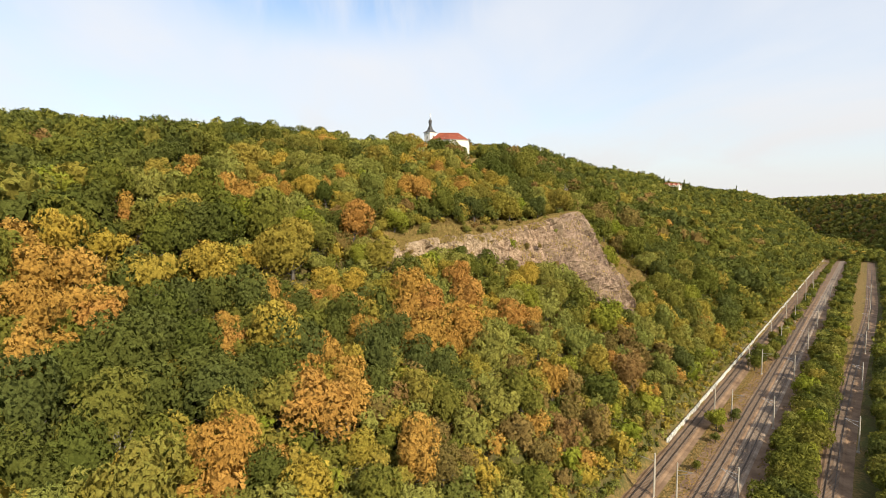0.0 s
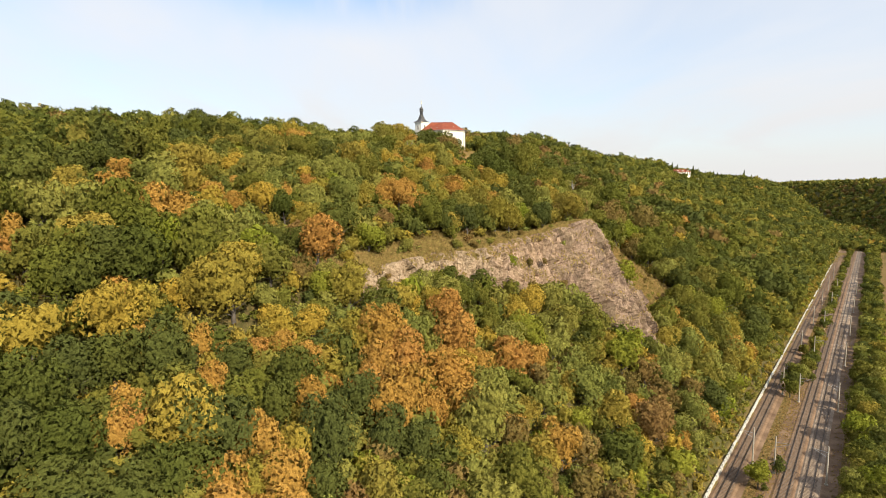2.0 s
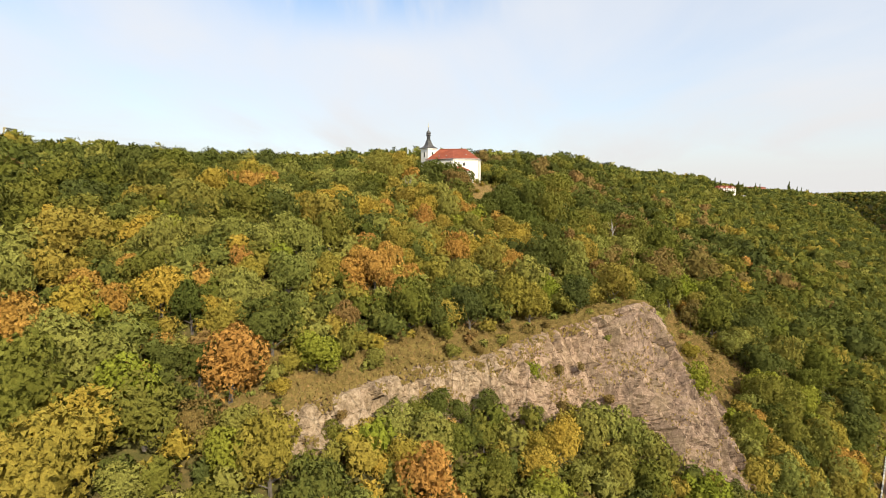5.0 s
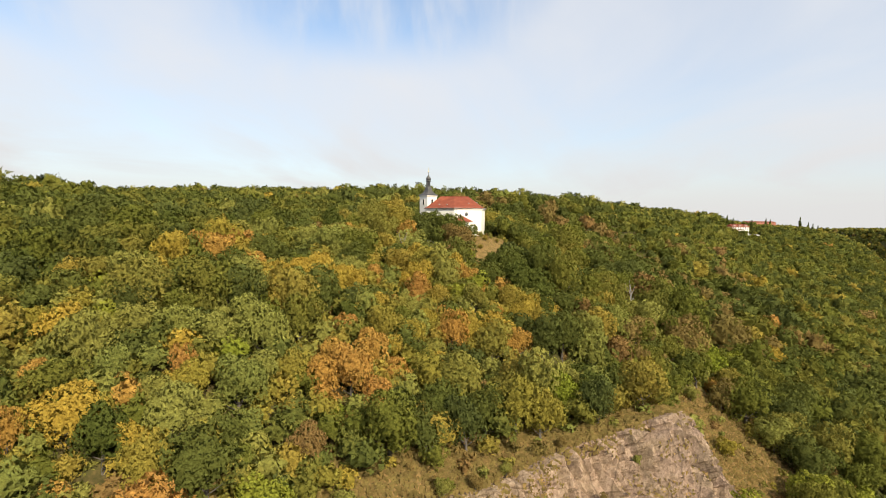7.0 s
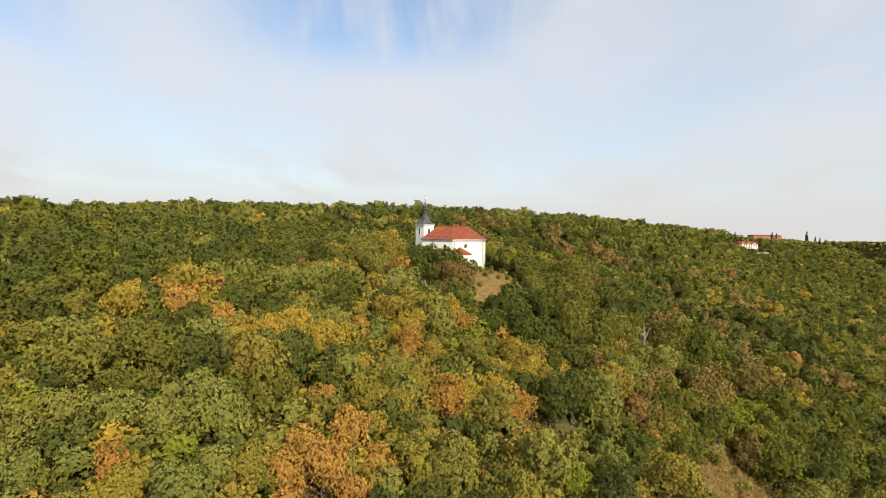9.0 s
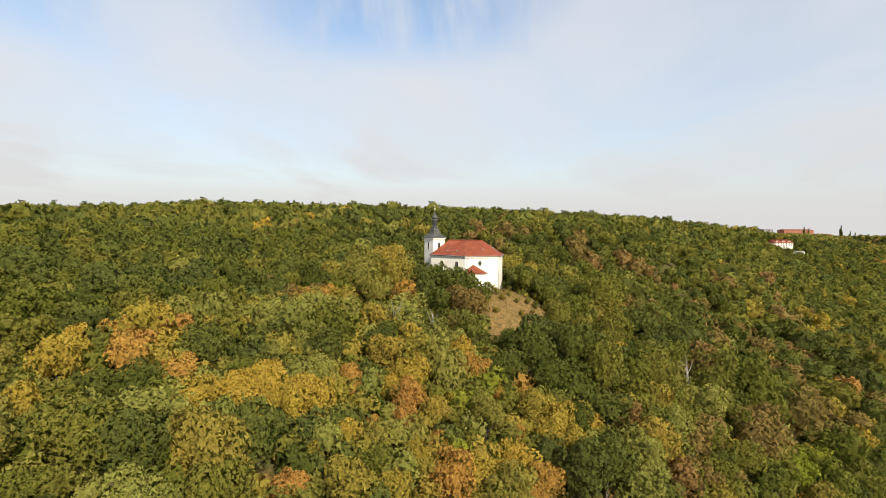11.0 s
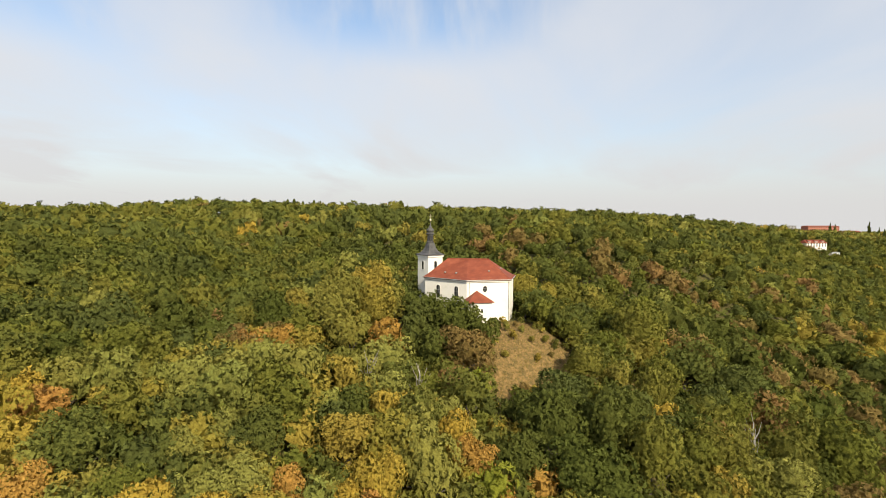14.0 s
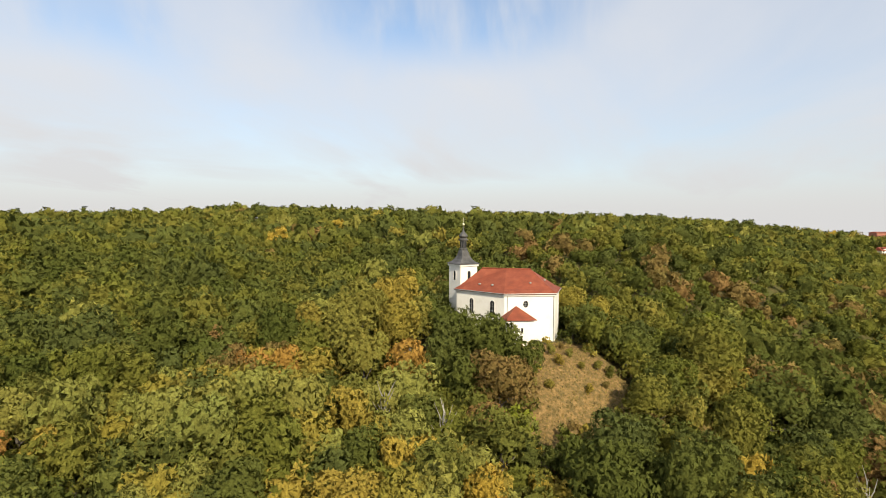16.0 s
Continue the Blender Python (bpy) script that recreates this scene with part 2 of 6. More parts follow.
RIM_S = (86, 97, 107, 116, 126, 134, 142, 148, 153, 157.5, 161, 164, 168, 174, 180)
RIM_D = (59, 56.5, 54.5, 52, 47.5, 45.5, 42.5, 38.5, 35, 34, 33.3, 32, 30, 27, 24)
RIM_Z = (45.5, 47.5, 48, 48.8, 49.5, 50.2, 51.5, 52.8, 53.8, 53.6, 49, 44.5, 38.5, 32, 28)
FOOT_Z = (43, 41.5, 40.5, 40, 39, 37.5, 33, 28, 24, 22.5, 22, 22, 22.5, 24, 25)


def cliff_lines(s):
    rd, rz, fz = lerp(s, RIM_S, RIM_D), lerp(s, RIM_S, RIM_Z), lerp(s, RIM_S, FOOT_Z)
    return rd, rz, rd - (rz - fz) * 0.60, fz


def ground_z(x, y):
    x, y = np.asarray(x, float), np.asarray(y, float)
    s, d = along(x, y)
    z = slope(s, d)
    rd, rz, fd, fz = cliff_lines(s)
    upper = rd + 22
    top = slope(s, upper)
    zc = np.where(d < fd, 0.6 + (fz - 0.6) * np.clip(d / fd, 0, 1) ** 0.85,
                  np.where(d < rd, fz + (rz - fz) * (d - fd) / (rd - fd), np.where(d < upper, rz + (top - rz) * np.clip((d - rd) / 22, 0, 1) ** (1 + 0.7 * smooth(s, 138, 150)), z)))
    w = smooth(s, 84, 98) * (1 - smooth(s, 172, 186)) * (d > 0)
    z = z * (1 - w) + zc * w
    z = z + 6.0 * np.exp(-((s - 188) / 26) ** 2 - ((d - 66) / 22) ** 2)
    k = np.exp(-(((x - 5) / 17) ** 2 + ((y - 254) / 17) ** 2) ** 2 * 0.55)
    z = z * (1 - k) + 78.5 * k
    # low waves in the hill, none in the valley
    z = z + (d > 3) * (1 - k) * 0.5 * (np.sin(x * 0.23 + 1.7 * np.sin(y * 0.11)) * np.sin(y * 0.19 + 1.3))
    z = z - 3.0 * np.exp(-((x + 35) / 50) ** 2 - ((y - 345) / 65) ** 2)
    z = z + 10 * np.exp(-((x - 625) / 70) ** 2 - ((y - 1090) / 60) ** 2)
    z = z - 70 * smooth(np.hypot(x, y), 1500, 3000)
    # far plateau rolls
    z = z + smooth(d, 250, 500) * 5 * np.sin(x * 0.011 + 1.2) * np.sin(y * 0.008 + 0.4)
    return z


def mesh_from(name, verts, faces, mats, mat_index=None, tint=None, flat=True, round_faces=None, normals=None):
    """A mesh from numpy arrays; faces are all of one size."""
    me = bpy.data.meshes.new(name)
    verts, faces = np.asarray(verts, np.float32), np.asarray(faces, np.int32)
    k = faces.shape[1]
    me.vertices.add(len(verts)); me.vertices.foreach_set("co", verts.ravel())
    me.loops.add(faces.size); me.loops.foreach_set("vertex_index", faces.ravel())
    me.polygons.add(len(faces))
    me.polygons.foreach_set("loop_start", np.arange(0, faces.size, k, dtype=np.int32))
    for m in mats:
        me.materials.append(m)
    if mat_index is not None:
        me.polygons.foreach_set("material_index", np.asarray(mat_index, np.int32))
    me.polygons.foreach_set("use_smooth", np.full(len(faces), not flat) if round_faces is None else np.asarray(round_faces, bool))
    if tint is not None:
        me.attributes.new("tint", "FLOAT", "POINT").data.foreach_set("value", np.asarray(tint, np.float32))
    me.update(calc_edges=True)
    if normals is not None:
        me.polygons.foreach_set("use_smooth", np.full(len(faces), True))
        me.normals_split_custom_set_from_vertices(np.asarray(normals, np.float32))
    return me


def part(name, bm, mat, parent=None, label="", smooth_shade=False):
    me = bpy.data.meshes.new(name)
    bm.normal_update()
    bm.to_mesh(me)
    bm.free()
    for m in (mat if isinstance(mat, (list, tuple)) else [mat]):
        me.materials.append(m)
    if smooth_shade:
        me.polygons.foreach_set("use_smooth", np.full(len(me.polygons), True))
    ob = new(name, me)
    ob.parent = parent
    if label:
        ob["label"] = label
    return ob


def grid_faces(nx, ny):
    i = np.arange(nx - 1)[:, None] * ny + np.arange(ny - 1)[None, :]
    i = i.ravel()
    return np.stack([i, i + ny, i + ny + 1, i + 1], 1)


# ground: one sheet, fine near the walk, coarse to the horizon
def ground_material():
    m, n, l = material("hill_soil")
    tc = n.new("ShaderNodeTexCoord")
    a = noise_node(n, l, 0.09, 5, 0.6, tc.outputs["Object"])
    b = noise_node(n, l, 1.3, 5, 0.65, tc.outputs["Object"])
    c = noise_node(n, l, 9.0, 3, 0.6, tc.outputs["Object"])
    grass = ramp_node(n, [(0.25, (0.10, 0.078, 0.028)), (0.45, (0.180, 0.126, 0.050)), (0.6, (0.29, 0.185, 0.072)), (0.8, (0.38, 0.255, 0.12))])
    l.new(b.outputs["Fac"], grass.inputs[0])
    litter = ramp_node(n, [(0.3, (0.050, 0.050, 0.018)), (0.5, (0.095, 0.078, 0.030)), (0.7, (0.140, 0.105, 0.042))])
    l.new(b.outputs["Fac"], litter.inputs[0])
    moss = ramp_node(n, [(0.3, (0.06, 0.072, 0.020)), (0.7, (0.125, 0.120, 0.038))])
    l.new(c.outputs["Fac"], moss.inputs[0])
    pick = ramp_node(n, [(0.42, (0, 0, 0)), (0.62, (1, 1, 1))])
    l.new(a.outputs["Fac"], pick.inputs[0])
    floor_mix = n.new("ShaderNodeMix"); floor_mix.data_type = "RGBA"
    l.new(pick.outputs[0], floor_mix.inputs[0]); l.new(litter.outputs[0], floor_mix.inputs[6]); l.new(moss.outputs[0], floor_mix.inputs[7])
    dry = n.new("ShaderNodeAttribute"); dry.attribute_name = "dry"
    soft_edge = n.new("ShaderNodeMath"); soft_edge.operation = "MULTIPLY_ADD"; soft_edge.inputs[1].default_value, soft_edge.inputs[2].default_value = 0.9, -0.45
    l.new(b.outputs["Fac"], soft_edge.inputs[0])
    edge = n.new("ShaderNodeMath"); edge.operation = "ADD"; edge.use_clamp = True
    l.new(dry.outputs["Fac"], edge.inputs[0]); l.new(soft_edge.outputs[0], edge.inputs[1])
    mx = n.new("ShaderNodeMix"); mx.data_type = "RGBA"
    l.new(edge.outputs[0], mx.inputs[0]); l.new(floor_mix.outputs[2], mx.inputs[6]); l.new(grass.outputs[0], mx.inputs[7])
    p = n.new("ShaderNodeBsdfPrincipled"); p.inputs["Roughness"].default_value = 0.95
    p.inputs["Specular IOR Level"].default_value = 0.1
    bp = n.new("ShaderNodeBump"); bp.inputs["Strength"].default_value, bp.inputs["Distance"].default_value = 0.8, 0.2
    l.new(c.outputs["Fac"], bp.inputs["Height"])
    l.new(mx.outputs[2], p.inputs["Base Color"]); l.new(bp.outputs[0], p.inputs["Normal"])
    o = n.new("ShaderNodeOutputMaterial"); l.new(p.outputs[0], o.inputs[0])
    return m


GROUND = ground_material()
gx = np.concatenate([np.linspace(-4000, -400, 16)[:-1], np.arange(-400, -90, 12), np.arange(-90, 130, 2.0), np.arange(130, 360, 4.0), np.arange(360, 1000, 12), np.linspace(1000, 4200, 22)])
gy = np.concatenate([np.linspace(-2000, -80, 8)[:-1], np.arange(-80, 40, 8), np.arange(40, 290, 2.0), np.arange(290, 480, 4.0), np.arange(480, 800, 12), np.arange(800, 1500, 14), np.linspace(1500, 4600, 20)])
GX, GY = np.meshgrid(gx, gy, indexing="ij")
GZ = ground_z(GX, GY)
gs, gd = along(GX, GY)
rim_d, _, foot_d, _ = cliff_lines(gs)
on_rock = (gs > 90) & (gs < 178) & (gd > foot_d - 1) & (gd < rim_d + 0.5)
GZ = GZ - on_rock * 4.5
ground = new("ground", mesh_from("ground", np.stack([GX, GY, GZ], -1).reshape(-1, 3), grid_faces(len(gx), len(gy)), [GROUND], flat=False))
rim_dry = (gs > 88) & (gs < 180) & (gd > foot_d - 2) & (gd < rim_d + 10)
scrub_dry = (gs > 164) & (gs < 218) & (gd > 20) & (gd < 49)
knoll_dry = (np.hypot((GX - 15) / 8.5, (GY - 241) / 16) < 1)
verge_dry = 0.75 * ((gd < 0.5) & (gd > -37) & (gs < 720))
dry_value = np.maximum(np.maximum(np.maximum(rim_dry * 0.9, scrub_dry * 0.85), knoll_dry * 1.0), verge_dry).astype(np.float32)
ground.data.attributes.new("dry", "FLOAT", "POINT").data.foreach_set("value", dry_value.ravel())
tagged(ground, "wooded hill, plateau and valley floor with dry brown grass", "ground", kind="structure")


# ---- railway ----
BALLAST = surface("ballast", [(0.25, (0.111, 0.063, 0.035)), (0.5, (0.179, 0.110, 0.064)), (0.75, (0.260, 0.169, 0.103))], 0.25, 0.95, 14, 0.7)
PALE_BALLAST = surface("pale_ballast", [(0.25, (0.156, 0.108, 0.073)), (0.5, (0.260, 0.193, 0.139)), (0.75, (0.364, 0.288, 0.220))], 0.3, 0.95, 12, 0.7)
RAIL = surface("rusty_rail", [(0.3, (0.045, 0.035, 0.03)), (0.8, (0.10, 0.075, 0.06))], 1.0, 0.55, 5, 0.1, metal=0.6)
SLEEPER = surface("sleeper_concrete", [(0.2, (0.124, 0.090, 0.065)), (0.8, (0.221, 0.165, 0.125))], 1.0, 0.9, 6, 0.2)
TRACKS = [("railway_track", -2.9, 0.0, BALLAST), ("railway_track", -12.6, 0.0, BALLAST), ("railway_track", -16.5, 0.0, PALE_BALLAST), ("railway_track", -32.4, -6.5, BALLAST)]
S_RAIL = np.concatenate([np.arange(-150, 20, 10.0), np.arange(20, 420, 5.0), np.arange(420, 700, 10.0)])


def track_d(off, spread, s):
    return off + spread * smooth(s, 130, 420) + valley_bend(s)


def strip(profile, off, spread, ss):
    """A band along the track; profile is a row of (sideways, height)."""
    rows = []
    for w, h in profile:
        x, y = place(ss, track_d(off, spread, ss) - w)
        rows.append(np.stack([x, y, np.full_like(x, h)], -1))
    v = np.stack(rows, 0)
    return v.reshape(-1, 3), grid_faces(len(profile), len(ss))


for name, off, spread, bed_mat in TRACKS:
    track = tagged(new(name), "railway track on brown ballast with two rusty rails", "railway track", "tracks in the valley")
    v, f = strip([(-2.2, 0.0), (-1.6, 0.30), (1.6, 0.30), (2.2, 0.0)], off, spread, S_RAIL)
    new("ballast_bed", mesh_from("ballast_bed", v, f, [bed_mat])).parent = track
    for side in (-0.75, 0.75):
        v, f = strip([(side - 0.075, 0.30), (side - 0.055, 0.52), (side + 0.055, 0.52), (side + 0.075, 0.30)], off, spread, S_RAIL)
        new("rail", mesh_from("rail", v, f, [RAIL])).parent = track
    ss = np.arange(70, 330, 0.62)
    verts, faces = [], []
    box = np.array([(a, b, c) for a in (-0.13, 0.13) for b in (-1.3, 1.3) for c in (0.28, 0.36)])
    cx, cy = place(ss, track_d(off, spread, ss))
    rot = np.array([[AX, -AY], [AY, AX]])
    flat_xy = box[:, :2] @ rot.T
    v = np.concatenate([np.stack([flat_xy[:, 0] + x, flat_xy[:, 1] + y, box[:, 2]], -1) for x, y in zip(cx, cy)])
    q = np.array([(0, 1, 3, 2), (4, 6, 7, 5), (0, 4, 5, 1), (2, 3, 7, 6), (1, 5, 7, 3)])
    f = (q[None] + 8 * np.arange(len(ss))[:, None, None]).reshape(-1, 4)
    sl = tagged(new("sleeper_course", mesh_from("sleeper_course", v, f, [SLEEPER])), kind="stuff")
    sl.parent = track

# gravel bed under the two middle tracks, and the service path
v, f = strip([(-6.5, 0.03), (-4.5, 0.09), (4.5, 0.09), (6.8, 0.03)], -14.6, 0, S_RAIL)
tagged(new("railway_bed", mesh_from("railway_bed", v, f, [BALLAST])), "brown gravel bed under the middle tracks", "ground", kind="structure")
v, f = strip([(-2.6, 0.02), (-2.0, 0.07), (2.3, 0.07), (2.9, 0.02)], -3.1, 0, S_RAIL)
tagged(new("railway_bed", mesh_from("railway_bed", v, f, [BALLAST])), "brown gravel bed beside the white wall", "ground", kind="structure")
v, f = strip([(-2.5, 0.02), (-2.2, 0.07), (2.6, 0.07), (3.4, 0.02)], -32.6, -6.5, S_RAIL)
tagged(new("railway_bed", mesh_from("railway_bed", v, f, [BALLAST])), "brown gravel bed of the single track", "ground", kind="structure")

# retaining wall of white panels along the foot of the hill
PANEL = surface("painted_concrete", [(0.25, (0.08, 0.085, 0.085)), (0.42, (0.22, 0.22, 0.20)), (0.56, (0.42, 0.41, 0.37)), (0.95, (0.60, 0.59, 0.55))], 1.1, 0.85, 4, 0.15, spread=2.4, per_object=0.3)
wall = tagged(new("retaining_wall"), "white concrete panel wall with dark scrawls beside the track", "wall", kind="structure")
bm = bmesh.new()
bmesh.ops.create_cube(bm, size=1)
for vv in bm.verts:
    vv.co = Vector((vv.co.x * 3.94, vv.co.y * 0.35, (vv.co.z + 0.5) * 1.2))
bmesh.ops.bevel(bm, geom=bm.edges[:], offset=0.04, segments=1, affect="EDGES")
panel_mesh = bpy.data.meshes.new("panel")
bm.to_mesh(panel_mesh); bm.free()
panel_mesh.materials.append(PANEL)
for i in range(53):
    s = 134 + 4.0 * i
    x, y = place(s, -0.5)
    p = new("panel", panel_mesh)
    p.parent = wall
    p.matrix_basis = pose(x, y, 0.04 * math.sin(i * 1.7), 0, 0, math.degrees(math.atan2(AY, AX)))
v, f = strip([(-0.2, 0.0), (-0.2, 1.15), (0.25, 1.15), (0.25, 0.0)], -0.5, 0, np.arange(346, 690, 9.0))
far_wall = new("far_stretch", mesh_from("far_stretch", v, f, [PANEL]))
far_wall.parent = wall

# masts
MAST = surface("mast_concrete", [(0.2, (0.30, 0.27, 0.22)), (0.8, (0.46, 0.42, 0.36))], 1.2, 0.85, 6, 0.2)
STEEL = surface("galvanised_steel", [(0.2, (0.25, 0.25, 0.25)), (0.8, (0.42, 0.42, 0.42))], 1.2, 0.5, 6, 0.1, metal=0.7)


def tube(bm, a, b, r0, r1, n=8):
    a, b = Vector(a), Vector(b)
    q = (b - a).to_track_quat("Z", "Y")
    ring = [[bm.verts.new(p + q @ Vector((math.cos(t) * r, math.sin(t) * r, 0))) for t in [2 * math.pi * i / n for i in range(n)]] for p, r in ((a, r0), (b, r1))]
    for i in range(n):
        bm.faces.new((ring[0][i], ring[0][(i + 1) % n], ring[1][(i + 1) % n], ring[1][i]))
    bm.faces.new(ring[1]); bm.faces.new(ring[0][::-1])


def mast():
    root = tagged(new("catenary_mast"), "pale concrete overhead line mast with a steel arm", "mast", "masts along the railway")
    bm = bmesh.new(); tube(bm, (0, 0, 0), (0, 0, 8.6), 0.20, 0.13)
    part("pole", bm, MAST, root)
    bm = bmesh.new(); tube(bm, (0, 0, 7.2), (2.9, 0, 7.5), 0.05, 0.04, 6); tube(bm, (0, 0, 6.1), (2.6, 0, 7.35), 0.04, 0.04, 6)
    part("arm", bm, STEEL, root)
    bm = bmesh.new(); tube(bm, (0, 0, -0.3), (0, 0, 0.35), 0.42, 0.36)
    part("footing", bm, MAST, root)
    return root


def twin_mast():
    root = tagged(new("catenary_mast"), "pair of pale concrete masts standing side by side", "mast", "masts along the railway")
    for w in (-0.28, 0.28):
        bm = bmesh.new(); tube(bm, (0, w, 0), (0, w * 0.6, 8.8), 0.17, 0.12)
        part("pole", bm, MAST, root)
    bm = bmesh.new(); tube(bm, (0, 0, 7.2), (-2.9, 0, 7.5), 0.05, 0.04, 6)
    part("arm", bm, STEEL, root)
    return root


heading = math.degrees(math.atan2(AY, AX))
first_mast = None
for d, ss, side in ((-5.4, (54, 159, 212, 266, 320, 374, 428, 482), 90), (-9.9, (105, 157, 208, 259, 312, 366, 420), -90), (-19.3, (110, 158, 206, 256, 306, 360, 414), 90), (-36.6, (104, 154.5, 209.5, 262, 314, 368, 424), 90)):
    for s in ss:
        x, y = place(s, d - (2.4 * smooth(s, 180, 420) if d < -30 else 0))
        m = pose(x, y, 0.0, 0, 0, heading + side)
        if first_mast is None:
            first_mast = mast(); first_mast.matrix_basis = m
        else:
            copy_thing(first_mast, m)
tm = twin_mast()
tm.matrix_basis = pose(*place(106, -5.5), 0.0, 0, 0, heading - 90)


# ---- cliff ----
def cliff_material():
    m, n, l = material("cliff_rock")
    tc = n.new("ShaderNodeTexCoord")
    pos = n.new("ShaderNodeSeparateXYZ"); l.new(tc.outputs["Object"], pos.inputs[0])
    tall = n.new("ShaderNodeMapping"); tall.inputs["Scale"].default_value = (1, 1, 0.55)
    l.new(tc.outputs["Object"], tall.inputs["Vector"])
    a = noise_node(n, l, 0.13, 6, 0.62, tc.outputs["Object"])
    b = noise_node(n, l, 1.5, 8, 0.70, tall.outputs[0])
    crack = n.new("ShaderNodeTexVoronoi"); crack.feature = "DISTANCE_TO_EDGE"
    crack.inputs["Scale"].default_value = 0.42
    bent = n.new("ShaderNodeMix"); bent.data_type = "VECTOR"; bent.inputs[0].default_value = 0.42
    l.new(tall.outputs[0], bent.inputs[4]); l.new(b.outputs["Color"], bent.inputs[5])
    l.new(bent.outputs[1], crack.inputs["Vector"])
    dark = n.new("ShaderNodeMapRange")
    dark.inputs["From Min"].default_value, dark.inputs["From Max"].default_value = 0.0, 0.035
    dark.inputs["To Min"].default_value, dark.inputs["To Max"].default_value = 0.55, 1.0
    l.new(crack.outputs["Distance"], dark.inputs["Value"])
    grey = ramp_node(n, [(0.32, (0.161, 0.109, 0.078)), (0.45, (0.286, 0.197, 0.136)), (0.55, (0.361, 0.256, 0.180)), (0.72, (0.481, 0.362, 0.263))])
    pale = ramp_node(n, [(0.34, (0.158, 0.110, 0.069)), (0.46, (0.282, 0.206, 0.133)), (0.58, (0.387, 0.297, 0.202)), (0.74, (0.493, 0.400, 0.297))])
    scrub = ramp_node(n, [(0.3, (0.19, 0.138, 0.082)), (0.7, (0.32, 0.240, 0.148))])
    for r in (grey, pale, scrub):
        l.new(b.outputs["Fac"], r.inputs[0])
    east = n.new("ShaderNodeMapRange")
    east.inputs["From Min"].default_value, east.inputs["From Max"].default_value = 4.0, 24.0
    l.new(pos.outputs["X"], east.inputs["Value"])
    wob = n.new("ShaderNodeMath"); wob.operation = "MULTIPLY_ADD"; wob.inputs[1].default_value, wob.inputs[2].default_value = 2.2, -1.1
    l.new(a.outputs["Fac"], wob.inputs[0])
    sm = n.new("ShaderNodeMath"); sm.operation = "ADD"; sm.use_clamp = True
    l.new(east.outputs[0], sm.inputs[0]); l.new(wob.outputs[0], sm.inputs[1])
    rock = n.new("ShaderNodeMix"); rock.data_type = "RGBA"
    l.new(sm.outputs[0], rock.inputs[0]); l.new(pale.outputs[0], rock.inputs[6]); l.new(grey.outputs[0], rock.inputs[7])
    # shade put into the colour: right end darkened, its face turns from the sun
    shaded_grey = ramp_node(n, [(0.32, (0.127, 0.092, 0.071)), (0.46, (0.238, 0.167, 0.125)), (0.56, (0.316, 0.225, 0.166)), (0.72, (0.466, 0.349, 0.264))])
    l.new(b.outputs["Fac"], shaded_grey.inputs[0])
    far_east = n.new("ShaderNodeMapRange")
    far_east.inputs["From Min"].default_value, far_east.inputs["From Max"].default_value = 28.0, 46.0
    l.new(pos.outputs["X"], far_east.inputs["Value"])
    sm2 = n.new("ShaderNodeMath"); sm2.operation = "ADD"; sm2.use_clamp = True
    l.new(far_east.outputs[0], sm2.inputs[0]); l.new(wob.outputs[0], sm2.inputs[1])
    rock2 = n.new("ShaderNodeMix"); rock2.data_type = "RGBA"
    l.new(sm2.outputs[0], rock2.inputs[0]); l.new(rock.outputs[2], rock2.inputs[6]); l.new(shaded_grey.outputs[0], rock2.inputs[7])
    rock = rock2
    split_rock = n.new("ShaderNodeMix"); split_rock.data_type, split_rock.blend_type = "RGBA", "MULTIPLY"
    split_rock.inputs[0].default_value = 1.0
    l.new(rock.outputs[2], split_rock.inputs[6]); l.new(dark.outputs[0], split_rock.inputs[7])
    c = noise_node(n, l, 0.24, 6, 0.62, tc.outputs["Object"])
    dry = ramp_node(n, [(0.50, (0, 0, 0)), (0.60, (1, 1, 1))])
    l.new(c.outputs["Fac"], dry.inputs[0])
    half = n.new("ShaderNodeMath"); half.operation = "MULTIPLY"; half.inputs[1].default_value = 0.45
    l.new(dry.outputs[0], half.inputs[0])
    mx = n.new("ShaderNodeMix"); mx.data_type = "RGBA"
    l.new(half.outputs[0], mx.inputs[0]); l.new(split_rock.outputs[2], mx.inputs[6]); l.new(scrub.outputs[0], mx.inputs[7])
    p = n.new("ShaderNodeBsdfPrincipled"); p.inputs["Roughness"].default_value = 0.92
    p.inputs["Specular IOR Level"].default_value = 0.15
    bp = n.new("ShaderNodeBump"); bp.inputs["Strength"].default_value, bp.inputs["Distance"].default_value = 0.8, 0.5
    l.new(b.outputs["Fac"], bp.inputs["Height"])
    l.new(mx.outputs[2], p.inputs["Base Color"]); l.new(bp.outputs[0], p.inputs["Normal"])
    o = n.new("ShaderNodeOutputMaterial"); l.new(p.outputs[0], o.inputs[0])
    return m


CLIFF = cliff_material()


def facet(u, v, w, h, deep, seed):
    """Broken rock: tilted faces of about w by h metres, each set back or forward by up to deep; and how near the joint is."""
    far, near = noise.voronoi(Vector((u / w, v / h, seed)))
    c = near[0]
    pick = noise.cell_vector(Vector((c.x * 9.1, c.y * 9.1, c.z * 9.1)))
    return deep * (pick.x - 0.5 + 1.3 * (pick.y - 0.5) * (u / w - c.x) + 0.8 * (pick.z - 0.6) * (v / h - c.y)), far[1] - far[0]


